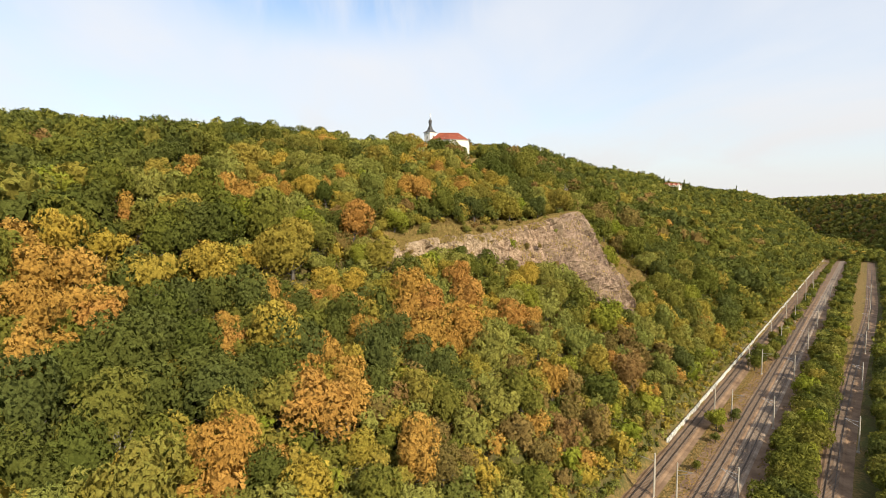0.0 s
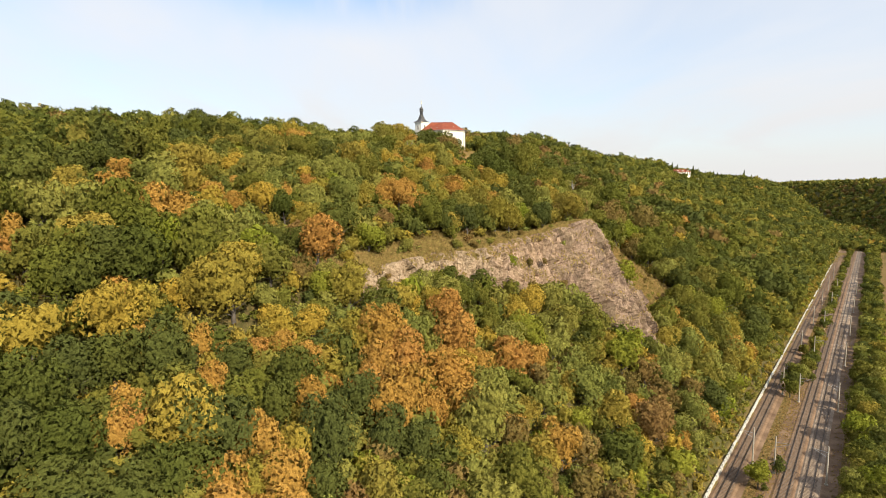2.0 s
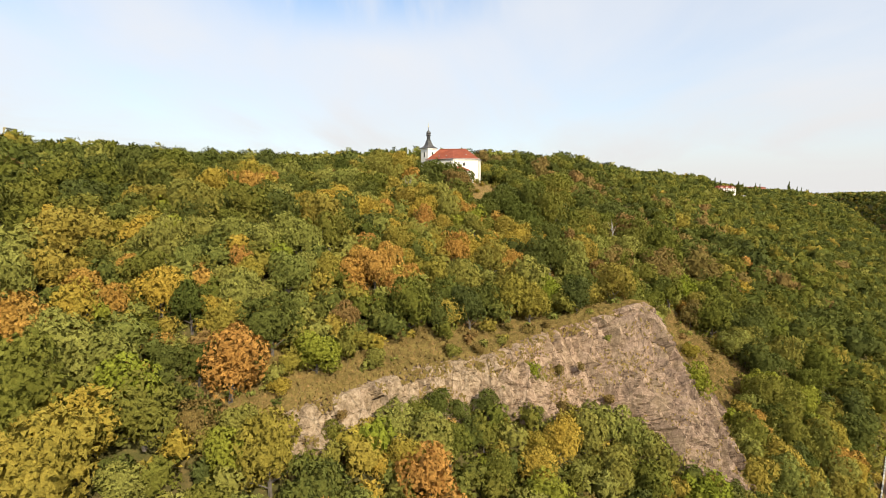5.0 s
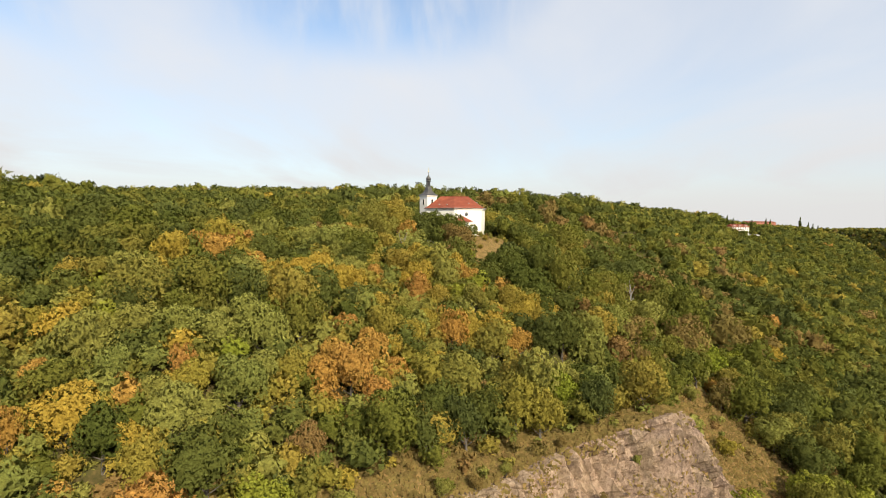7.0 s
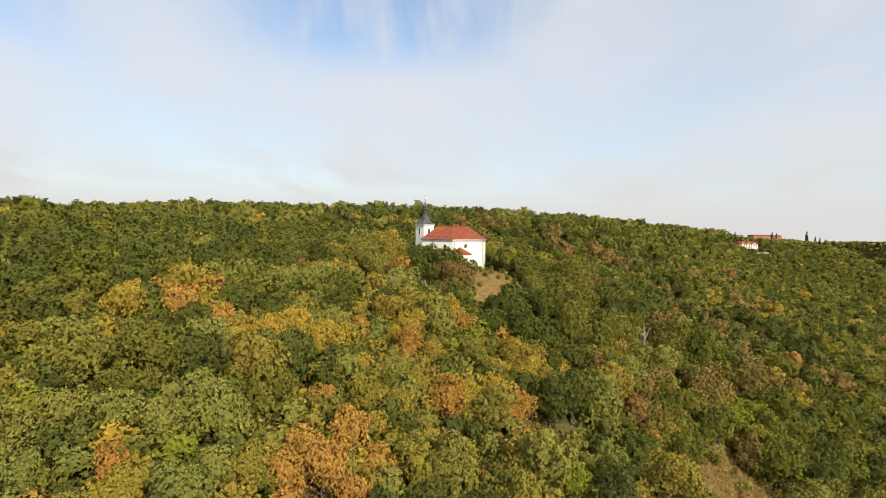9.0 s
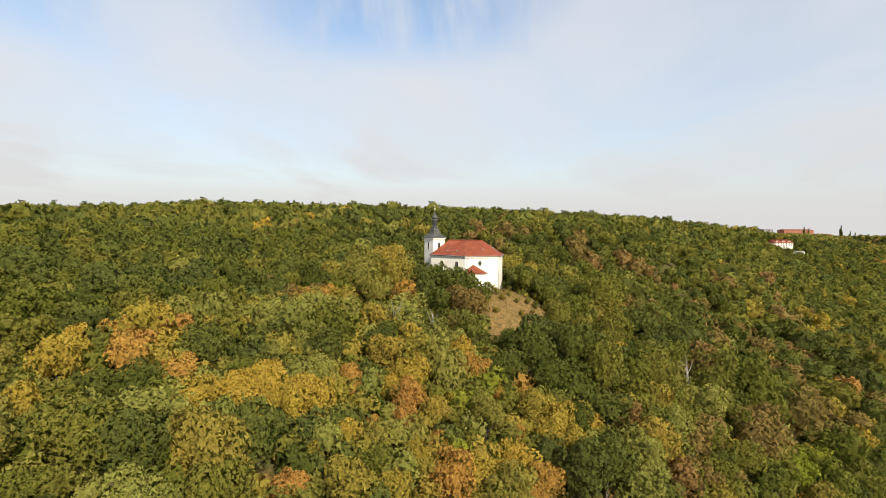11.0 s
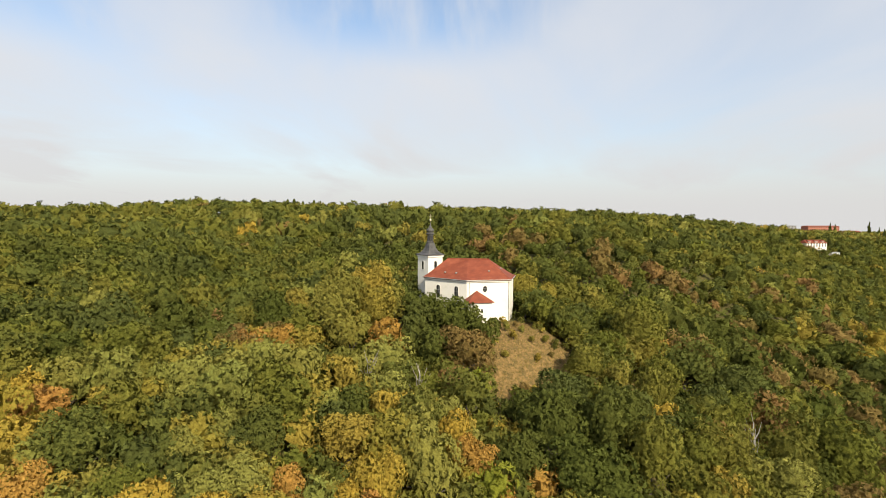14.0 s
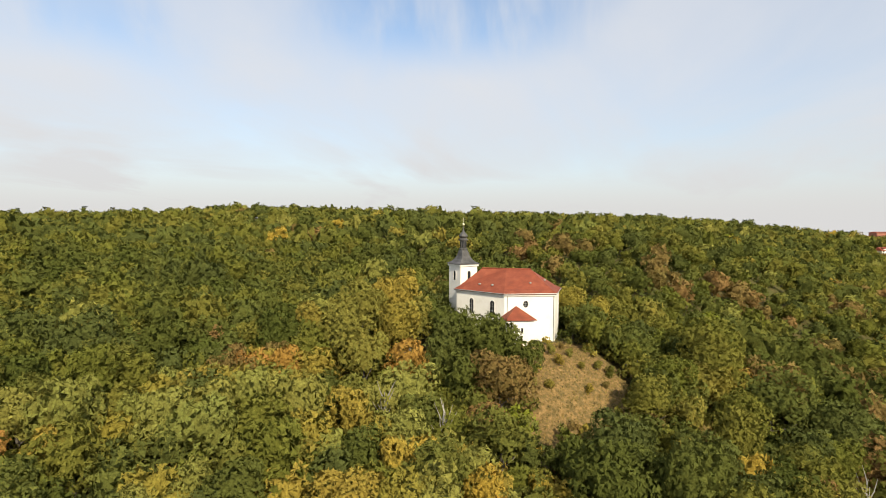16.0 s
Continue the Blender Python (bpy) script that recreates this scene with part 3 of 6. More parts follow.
us, vs = np.arange(88, 180.1, 0.30), np.linspace(-0.12, 1.10, 112)
cv, spots = [], []
n_out = Vector((AY, -AX, 0.45)).normalized()
for s in us:
    rd, rz, fd, fz = [float(q) for q in cliff_lines(s)]
    high = min(1.5, 0.35 + (rz - fz) / 16)
    for k in vs:
        d = fd + (rd - fd) * k
        x, y = place(s, d)
        z = float(ground_z(x, y))
        p = Vector((x, y, z))
        wob = noise.fractal(p * 0.25, 0.9, 2.1, 3)
        u, v = s + 0.10 * (z - fz) + 1.3 * wob, z + 2.0 * wob
        big, joint = facet(u, v, 4.2, 11.0, 1.9, 2.3)
        mid, joint_b = facet(u - 0.15 * v, v, 1.3, 5.0, 0.85, 5.7)
        small, _ = facet(u + 0.12 * v, v, 0.55, 1.8, 0.45, 8.9)
        ledge = abs(noise.fractal(Vector((s * 0.10, z * 0.33, 9.0)), 0.8, 2.1, 3))
        push = 0.5 + 1.8 * noise.fractal(Vector((s * 0.09, z * 0.045, 1.0)), 0.9, 2.1, 3) + big + mid + small - 0.25 * ledge
        push -= 0.8 * max(0.0, 1 - joint / 0.07) + 0.35 * max(0.0, 1 - joint_b / 0.06)
        fade = float(smooth(k, -0.12, 0.05) * (1 - smooth(k, 0.93, 1.08)) * smooth(s, 88, 94) * (1 - smooth(s, 170, 180)))
        q = p + n_out * (push * fade * high + 0.25 * fade - (1 - fade) * 0.9)
        cv.append(q)
        if 0.05 < k < 1.02 and 96 < s < 174 and noise.fractal(Vector((s * 0.16, z * 0.22, 4.0)), 0.8, 2.1, 3) > 0.12 + 0.16 * (s < 130):
            spots.append(q)
cliff = new("cliff", mesh_from("cliff", np.array([tuple(p) for p in cv]), grid_faces(len(us), len(vs)), [CLIFF]))
tagged(cliff, "bare rock cliff, pale limestone passing into fractured grey-brown rock", "cliff", kind="structure")


# ---- chapel ----
PLASTER = surface("white_plaster", [(0.2, (0.74, 0.71, 0.63)), (0.5, (0.82, 0.79, 0.72)), (0.85, (0.86, 0.84, 0.78))], 0.5, 0.85, 9, 0.06)
TILE = surface("red_roof_tile", [(0.15, (0.145, 0.033, 0.014)), (0.5, (0.215, 0.047, 0.019)), (0.85, (0.285, 0.078, 0.034))], 0.6, 0.75, 12, 0.4)
SLATE = surface("grey_sheet_roof", [(0.2, (0.045, 0.043, 0.042)), (0.5, (0.080, 0.077, 0.075)), (0.85, (0.135, 0.130, 0.125))], 0.8, 0.55, 8, 0.15, metal=0.2)
DARK_GLASS = surface("window_glass", [(0.2, (0.015, 0.016, 0.018)), (0.8, (0.04, 0.042, 0.045))], 1.0, 0.15, 3, 0.0)
GILT = surface("gilt_metal", [(0.2, (0.75, 0.62, 0.35)), (0.8, (0.9, 0.8, 0.55))], 1.0, 0.35, 6, 0.0, metal=0.9)
SPOUT = surface("downpipe_metal", [(0.2, (0.30, 0.30, 0.28)), (0.8, (0.45, 0.45, 0.42))], 1.0, 0.5, 6, 0.0, metal=0.5)

chapel = tagged(new("chapel"), "white baroque chapel with red tile roof and dark spire", "chapel")
BASE, EAVES, RIDGE = 77.6, 86.9, 90.7
plan = [Vector(p) for p in ((-6.4, 258.6), (3.1, 253.2), (11.8, 256.2), (12.6, 264.5), (4.0, 268.2), (-5.2, 264.8))]
ridge = [Vector((-1.9, 261.2, RIDGE)), Vector((7.3, 261.0, RIDGE))]


def wall_ring(bm, pts, z0, z1, thick):
    """A closed wall with thickness on a polygon plan (counter-clockwise)."""
    n = len(pts)
    mid = sum(pts, Vector((0, 0))) / n
    inner = [p + (mid - p).normalized() * thick * 1.2 for p in pts]
    rows = [[bm.verts.new((p.x, p.y, z)) for p in ps] for ps, z in ((pts, z0), (pts, z1), (inner, z1), (inner, z0))]
    for a, b in ((0, 1), (1, 2), (2, 3), (3, 0)):
        for i in range(n):
            j = (i + 1) % n
            bm.faces.new((rows[a][i], rows[a][j], rows[b][j], rows[b][i]))


bm = bmesh.new()
wall_ring(bm, plan, BASE, EAVES, 0.7)
part("nave_wall", bm, PLASTER, chapel)


def offset_plan(pts, by):
    n, res = len(pts), []
    for i in range(n):
        a, b, c = pts[i - 1], pts[i], pts[(i + 1) % n]
        n1 = Vector(((b - a).y, -(b - a).x)).normalized()
        n2 = Vector(((c - b).y, -(c - b).x)).normalized()
        m = (n1 + n2).normalized()
        res.append(b + m * by / max(0.35, m.dot(n1)))
    return res


# cornice under the eaves
bm = bmesh.new()
wall_ring(bm, offset_plan(plan, 0.22), EAVES - 0.45, EAVES - 0.02, 0.5)
part("cornice", bm, PLASTER, chapel)
# hipped roof with a slight flare at the eaves
bm = bmesh.new()
outer = offset_plan(plan, 0.45)
low_ring = [bm.verts.new((p.x, p.y, EAVES)) for p in outer]
under = [bm.verts.new((p.x, p.y, EAVES - 0.14)) for p in outer]
ends = [ridge[0], (ridge[0] + ridge[1]) / 2, ridge[1], ridge[1], (ridge[0] + ridge[1]) / 2, ridge[0]]
flare = []
for p, e in zip(outer, ends):
    q = Vector((p.x, p.y, EAVES)).lerp(e, 0.22)
    flare.append(bm.verts.new((q.x, q.y, q.z - 0.18)))
top = {0: bm.verts.new(ridge[0]), 1: bm.verts.new((ridge[0] + ridge[1]) / 2), 2: bm.verts.new(ridge[1])}
tops = [top[0], top[1], top[2], top[2], top[1], top[0]]
for i in range(6):
    j = (i + 1) % 6
    bm.faces.new((under[i], under[j], low_ring[j], low_ring[i]))
    bm.faces.new((low_ring[i], low_ring[j], flare[j], flare[i]))
    if tops[i] is tops[j]:
        bm.faces.new((flare[i], flare[j], tops[j]))
    else:
        bm.faces.new((flare[i], flare[j], tops[j], tops[i]))
bm.faces.new(under[::-1])
roof = part("roof", bm, TILE, chapel)
bm = bmesh.new(); tube(bm, ridge[0] + Vector((0, 0, 0.03)), ridge[1] + Vector((0, 0, 0.03)), 0.13, 0.13, 6)
part("ridge_cap", bm, TILE, roof)


def wall_frame(a, b, u, z):
    """Pose at fraction u of the wall from a to b: x along it, y into it."""
    a, b = Vector(a), Vector(b)
    p = a.lerp(b, u)
    return pose(p.x, p.y, z, 0, 0, math.degrees(math.atan2((b - a).y, (b - a).x)))


def arched(w, h, n=8):
    pts = [(-w / 2, 0), (w / 2, 0)]
    for i in range(n + 1):
        t = math.pi * i / n
        pts.append((w / 2 * math.cos(t), h - w / 2 + w / 2 * math.sin(t)))
    return pts


def window(parent, m, pts, grow=0.14, name="window", bars=True):
    """A recessed pane, a proud surround and glazing bars, seen from outside."""
    cxm = sum(p[0] for p in pts) / len(pts); czm = sum(p[1] for p in pts) / len(pts)
    bm = bmesh.new()
    ring = []
    for k, y in ((1.0, -0.015), (1.0, -0.07), (1.0 + grow, -0.07), (1.0 + grow, 0.0)):
        ring.append([bm.verts.new(m @ Vector((cxm + (x - cxm) * (k if k == 1 else 1 + 2.2 * (k - 1)), y, czm + (z - czm) * k))) for x, z in pts])
    for a, b in zip(ring, ring[1:]):
        for i in range(len(pts)):
            j = (i + 1) % len(pts)
            bm.faces.new((a[i], a[j], b[j], b[i]))
    win = part(name, bm, PLASTER, parent, "plain plastered surround")
    bm = bmesh.new()
    bm.faces.new([bm.verts.new(m @ Vector((x, -0.02, z))) for x, z in pts])
    part("pane", bm, DARK_GLASS, win, "dark glass")
    if bars:
        zs = [p[1] for p in pts]; xs = [p[0] for p in pts]
        bm = bmesh.new()
        tube(bm, m @ Vector((0, -0.03, min(zs))), m @ Vector((0, -0.03, max(zs))), 0.025, 0.025, 4)
        for k in (0.33, 0.62):
            zz = min(zs) + (max(zs) - min(zs)) * k
            tube(bm, m @ Vector((min(xs), -0.03, zz)), m @ Vector((max(xs), -0.03, zz)), 0.025, 0.025, 4)
        part("glazing_bar", bm, SPOUT, win)
    return win


for u in (0.33, 0.76):
    window(chapel, wall_frame(plan[0], plan[1], u, 82.7), arched(0.95, 2.75), 0.07)
window(chapel, wall_frame(plan[1], plan[2], 0.42, 85.0), [(0.48 * math.cos(t), 0.62 * math.sin(t)) for t in [2 * math.pi * i / 14 for i in range(14)]], name="oval_window")
for u in (0.06, 0.985):
    q = plan[1].lerp(plan[2], u)
    bm = bmesh.new(); tube(bm, (q.x, q.y - 0.12, BASE), (q.x, q.y - 0.12, EAVES), 0.06, 0.06, 6)
    part("downpipe", bm, SPOUT, chapel)
bm = bmesh.new()
for a, b in zip(outer, outer[1:] + outer[:1]):
    tube(bm, (a.x, a.y, EAVES - 0.02), (b.x, b.y, EAVES - 0.02), 0.075, 0.075, 6)
part("gutter", bm, SPOUT, roof, "grey metal gutter")
# small hatches on the tiles
for i, k, high in ((0, 0.42, 0.30), (0, 0.72, 0.30), (1, 0.62, 0.42), (2, 0.4, 0.5)):
    a, b = outer[i], outer[i + 1]
    e = ends[i].lerp(ends[i + 1], k)
    q = Vector((a.lerp(b, k).x, a.lerp(b, k).y, EAVES)).lerp(e, high)
    q.z += 0.02
    turn = math.atan2((b - a).y, (b - a).x)
    m = Matrix.Translation(q) @ Euler((0, 0, turn)).to_matrix().to_4x4()
    bm = bmesh.new()
    bmesh.ops.create_cube(bm, size=1, matrix=m @ Matrix.Diagonal((0.34, 0.45, 0.26, 1)))
    bmesh.ops.bevel(bm, geom=bm.edges[:], offset=0.04, segments=1, affect="EDGES")
    part("roof_hatch", bm, SPOUT, roof, "small grey roof hatch")

# small sacristy leaning on the sunny wall
m0 = wall_frame(plan[1], plan[2], 0.23, 0)
sac = [m0 @ Vector(p) for p in ((-2.4, -3.2, 0), (2.4, -3.2, 0), (2.4, -0.02, 0), (-2.4, -0.02, 0))]
sac2 = [Vector((p.x, p.y)) for p in sac]
bm = bmesh.new(); wall_ring(bm, sac2, BASE, 82.8, 0.4)
sacristy = part("sacristy", bm, PLASTER, chapel, "low white annex")
bm = bmesh.new()
so = offset_plan(sac2, 0.35)
so[2], so[3] = sac2[2] + (sac2[2] - sac2[3]).normalized() * 0.35, sac2[3] + (sac2[3] - sac2[2]).normalized() * 0.35
lo = [bm.verts.new((p.x, p.y, 82.8)) for p in so]
un = [bm.verts.new((p.x, p.y, 82.68)) for p in so]
tip = bm.verts.new(m0 @ Vector((0.0, -0.05, 84.7)))
for i in range(4):
    j = (i + 1) % 4
    bm.faces.new((un[i], un[j], lo[j], lo[i]))
    bm.faces.new((lo[i], lo[j], tip))
bm.faces.new(un[::-1])
part("sacristy_roof", bm, TILE, sacristy, "red tile hipped roof")
window(sacristy, wall_frame(sac2[1], sac2[2], 0.5, 80.6), [(-0.14, 0), (0.14, 0), (0.14, 0.8), (-0.14, 0.8)], name="slit_window", bars=False)
window(sacristy, wall_frame(sac2[0], sac2[1], 0.55, 80.6), [(-0.2, 0), (0.2, 0), (0.2, 0.8), (-0.2, 0.8)], name="slit_window", bars=False)

# tower with flared sheet roof, lantern, onion and cross
TX, TY, TURN_T, HALF = -6.1, 264.2, 44.0, 2.0
TE = 91.3
tm0 = pose(TX, TY, 0, 0, 0, TURN_T)
sq = [Vector((tm0 @ Vector((a * HALF, b * HALF, 0))).xy) for a, b in ((-1, -1), (1, -1), (1, 1), (-1, 1))]
bm = bmesh.new(); wall_ring(bm, sq, BASE, TE, 0.6)
tower = part("tower", bm, PLASTER, chapel, "square white bell tower")
bm = bmesh.new(); wall_ring(bm, offset_plan(sq, 0.2), TE - 0.4, TE - 0.02, 0.5)
part("tower_cornice", bm, PLASTER, tower)
for i, (h, w) in enumerate(((1.9, 0.75), (1.9, 0.75), (1.9, 0.75), (1.9, 0.75))):
    window(tower, wall_frame(sq[i], sq[(i + 1) % 4], 0.5, TE - 3.2), arched(w, h), name="belfry_opening", bars=False)


def turned(bm, profile, n, m, ang=0.0):
    rings = []
    for r, z in profile:
        rings.append([bm.verts.new(m @ Vector((r * math.cos(ang + 2 * math.pi * i / n), r * math.sin(ang + 2 * math.pi * i / n), z))) for i in range(n)])
    for a, b in zip(rings, rings[1:]):
        for i in range(n):
            bm.faces.new((a[i], a[(i + 1) % n], b[(i + 1) % n], b[i]))
    bm.faces.new(rings[-1]); bm.faces.new(rings[0][::-1])


q2 = math.sqrt(2)
bm = bmesh.new()
turned(bm, [((HALF + 0.38) * q2, TE - 0.02), ((HALF + 0.38) * q2, TE + 0.08), (HALF * 0.86 * q2, TE + 0.42), (HALF * 0.62 * q2, TE + 0.95), (HALF * 0.46 * q2, TE + 1.6), (HALF * 0.38 * q2, TE + 2.3), (0.82, TE + 2.75)], 4, tm0, math.pi / 4)
spire = part("spire_roof", bm, SLATE, tower, "flared grey sheet roof")
lantern_z = TE + 2.75
bm = bmesh.new()
turned(bm, [(0.85, lantern_z), (0.85, lantern_z + 0.2), (0.68, lantern_z + 0.25), (0.68, lantern_z + 1.75), (0.98, lantern_z + 1.85), (0.98, lantern_z + 2.05), (0.6, lantern_z + 2.3)], 8, tm0, math.pi / 8)
part("lantern", bm, SLATE, spire, "dark octagonal lantern")
for i in range(8):
    t = TURN_T + 45 * i
    m = pose(TX, TY, lantern_z + 0.45, 0, 0, t) @ pose(0, -0.635, 0)
    bm = bmesh.new()
    bm.faces.new([bm.verts.new(m @ Vector((x, 0, z))) for x, z in arched(0.30, 1.15, 6)])
    part("lantern_opening", bm, DARK_GLASS, spire)
bm = bmesh.new()
z0 = lantern_z + 2.25
turned(bm, [(0.55, z0), (0.80, z0 + 0.25), (0.86, z0 + 0.5), (0.72, z0 + 0.8), (0.42, z0 + 1.1), (0.2, z0 + 1.45), (0.1, z0 + 1.9), (0.06, z0 + 2.6)], 10, tm0)
part("onion", bm, SLATE, spire, "dark onion cap")
bm = bmesh.new()
bmesh.ops.create_uvsphere(bm, u_segments=10, v_segments=8, radius=0.28, matrix=pose(TX, TY, z0 + 2.75))
part("ball", bm, GILT, spire, "gilt ball")
bm = bmesh.new()
tube(bm, (TX, TY, z0 + 2.9), (TX, TY, z0 + 4.1), 0.06, 0.05, 6)
tube(bm, (TX - 0.35, TY, z0 + 3.65), (TX + 0.35, TY, z0 + 3.65), 0.05, 0.05, 6)
part("cross", bm, GILT, spire, "gilt cross")


# ---- woods ----
rng = np.random.default_rng(5)


def cube_sphere(k):
    """A ball of quads: verts and faces."""
    g = np.tan(np.linspace(-1, 1, k + 1) * math.pi / 4)
    vs, fs = [], []
    for axis in range(3):
        for sgn in (-1, 1):
            base = sum(len(v) for v in vs)
            A, B = np.meshgrid(g, g, indexing="ij")
            p = np.zeros((k + 1, k + 1, 3))
            p[..., axis], p[..., (axis + 1) % 3], p[..., (axis + 2) % 3] = sgn, A * sgn, B
            p = p.reshape(-1, 3)
            vs.append(p / np.linalg.norm(p, axis=1, keepdims=True))
            fs.append(grid_faces(k + 1, k + 1) + base)
    return np.concatenate(vs), np.concatenate(fs)


def crown(seed, cards, size, lobes, squat=0.85, core=3, spread=1.0, airy=0.0, fat=0.84):
    """A crown about one metre in radius, base at its foot, of several leafy lobes: verts, triangles."""
    r = np.random.default_rng(seed)
    n = lobes
    ang = r.uniform(0, 2 * math.pi, n)
    rad = np.sqrt(r.uniform(0.05, 1, n)) * 0.62 * spread
    c = np.stack([rad * np.cos(ang), rad * np.sin(ang), r.uniform(-0.42, 0.42, n) * squat], 1)
    c[0] = (0, 0, 0.35 * squat)
    lr = r.uniform(0.24, 0.44, n)
    which = r.choice(n, cards, p=lr ** 2 / np.sum(lr ** 2))
    way = r.normal(size=(cards, 3))
    way[:, 2] = way[:, 2] + 0.35
    way /= np.linalg.norm(way, axis=1, keepdims=True)
    pos = c[which] + way * (lr[which] * r.uniform(0.78 - airy, 1.08, cards))[:, None]
    inside = np.ones(cards, bool)
    for k in range(n):
        inside &= ~((np.linalg.norm(pos - c[k], axis=1) < lr[k] * 0.66) & (which != k))
    pos, way = pos[inside], way[inside]
    m = len(pos)
    nrm = way + r.normal(size=(m, 3)) * 0.55
    nrm /= np.linalg.norm(nrm, axis=1, keepdims=True)
    side = np.cross(nrm, r.normal(size=(m, 3)))
    side /= np.linalg.norm(side, axis=1, keepdims=True)
    up = np.cross(nrm, side)
    L = (1.22 * size * r.uniform(0.6, 1.35, m))[:, None]
    W = L * r.uniform(0.7, 1.15, m)[:, None]
    bend = nrm * L * r.uniform(-0.35, 0.15, m)[:, None]
    spray = np.stack([pos - up * L * 0.5 + bend, pos + side * W * 0.5 + up * L * 0.3, pos - side * W * 0.5 + up * L * 0.5], 1)
    v = spray.reshape(-1, 3)
    f = np.arange(3 * m).reshape(-1, 3)
    outward = pos / np.maximum(np.linalg.norm(pos, axis=1, keepdims=True), 1e-6)
    shade = 0.75 * way + 0.45 * outward + 0.42 * r.normal(size=(m, 3))
    shade = np.repeat(shade / np.linalg.norm(shade, axis=1, keepdims=True), 3, 0)
    if core:
        cvv, cf = cube_sphere(core)
        reach = np.max([np.clip((cvv @ c[k]) + np.sqrt(np.maximum((cvv @ c[k]) ** 2 - c[k] @ c[k] + (lr[k] * 0.86) ** 2, 0)), 0.2, 1.1) for k in range(n)], 0)
        cvv = cvv * (reach * fat)[:, None]
        fn = np.cross(cvv[cf[:, 2]] - cvv[cf[:, 0]], cvv[cf[:, 3]] - cvv[cf[:, 1]])
        fn = fn * np.sign(np.sum(fn * cvv[cf].mean(1), 1))[:, None]
        vn = np.zeros_like(cvv)
        for k in range(4):
            np.add.at(vn, cf[:, k], fn)
        shade = np.concatenate([shade, vn / np.linalg.norm(vn, axis=1, keepdims=True)])
        f = np.concatenate([f, cf[:, (0, 1, 2)] + len(v), cf[:, (0, 2, 3)] + len(v)])
        v = np.concatenate([v, cvv])
    turned_in = np.sum(np.cross(v[f[:, 1]] - v[f[:, 0]], v[f[:, 2]] - v[f[:, 0]]) * shade[f].sum(1), 1) < 0
    f = np.where(turned_in[:, None], f[:, (0, 2, 1)], f)
    v = v.copy()
    v[:, 2] += 0.74 * squat
    return v, f, np.arange(len(f)) >= m, shade


HIGH = [crown(100 + i, 3400, 0.088, 18, squat=0.95 + 0.08 * (i % 3), fat=0.62) for i in range(6)]
SPARE = [crown(150 + i, 1750, 0.118, 15, squat=0.95 + 0.08 * (i % 3), fat=0.64) for i in range(6)]
MIDDLE = [crown(200 + i, 360, 0.190, 14, squat=0.95, core=2, fat=0.70) for i in range(6)]
HANG = [crown(350 + i, 90, 0.30, 10, squat=0.9, core=2, fat=0.84) for i in range(5)]
LOW = [crown(300 + i, 56, 0.36, 9, squat=0.8, core=2, fat=0.84) for i in range(5)]
KINDS = ["green", "dark", "pale", "bright", "yellow", "orange", "brown", "olive"]
TREE_NAME = {"green": "oak_tree", "dark": "hornbeam_tree", "pale": "ash_tree", "bright": "robinia_tree", "yellow": "field_maple_tree", "orange": "maple_tree", "brown": "hawthorn_tree", "olive": "linden_tree"}
TREE_LABEL = {"green": "leafy green broadleaf tree on the wooded hillside", "dark": "dense dark green broadleaf tree on the hillside", "pale": "airy pale olive-green tree turning in early autumn",
              "bright": "fresh bright green tree among autumn woods", "yellow": "golden yellow autumn tree on the wooded slope", "orange": "orange autumn maple tree on the wooded slope", "brown": "reddish brown autumn tree with thinning leaves", "olive": "yellow-green broadleaf tree just beginning to turn"}

# trees that stand out, with place and crown radius
ORANGE = [(-17.9, 75.3, 5.4), (-25.8, 62.9, 3.4), (-3.9, 74.2, 3.2), (-61, 80.9, 4.5), (-57.9, 86.7, 3.8), (-57.6, 75.2, 4), (-61.3, 106.6, 2.1), (-50.2, 125.8, 3.8), (-44.6, 127.8, 3), (-61.4, 133.7, 3), (-80.8, 113.9, 2.6), (-29.6, 96.2, 2.2), (-35.4, 86.8, 2), (-52, 80.9, 3.4), (-27.1, 150.8, 2), (-11, 161, 3), (-4.2, 158.5, 2.7), (-0.8, 195.6, 2.2), (-41.9, 144, 1.9), (96.6, 293.4, 5), (88.6, 310.1, 4.4), (-45.4, 191, 2.9), (-32.7, 186, 2.9), (-9.4, 193.4, 1.4), (-1.6, 190.4, 2.4), (3.2, 188, 2.2), (6.5, 208.1, 2.2), (11.5, 203, 1.8), (43.7, 336, 4.8), (14.1, 417, 6)]
ORANGE_B = [(77.1, 292.3, 4.2), (82.8, 275.8, 3.6), (0.5, 363.6, 4.9), (-6.1, 115.6, 4.3), (-2.5, 111.5, 4.1), (-7.6, 105.9, 3.5), (-2.6, 105.7, 3.9), (-4.8, 101.6, 3.7), (3.8, 130.4, 4.4), (5.7, 124.4, 4.2), (3.7, 113.9, 4.3), (6.8, 110.9, 3.8), (-15.6, 101.3, 2.6), (-22.2, 110.6, 2.5), (-6.1, 167.8, 3.2), (-7.7, 159.2, 3.3), (-2.1, 165.6, 3.1), (-11.2, 157.3, 2.9), (5.8, 182, 3.1), (18.7, 189.9, 2.8), (-40.3, 195.5, 3.5), (-38.5, 183.2, 3.5), (-40.1, 187.1, 3.2), (-11, 196, 2.2), (-46.5, 225.6, 2.5), (-30.1, 226, 2.7), (-25.2, 226.9, 3), (11.5, 205, 2.2), (9.1, 206.3, 2.3), (-2, 193.3, 2.5)]
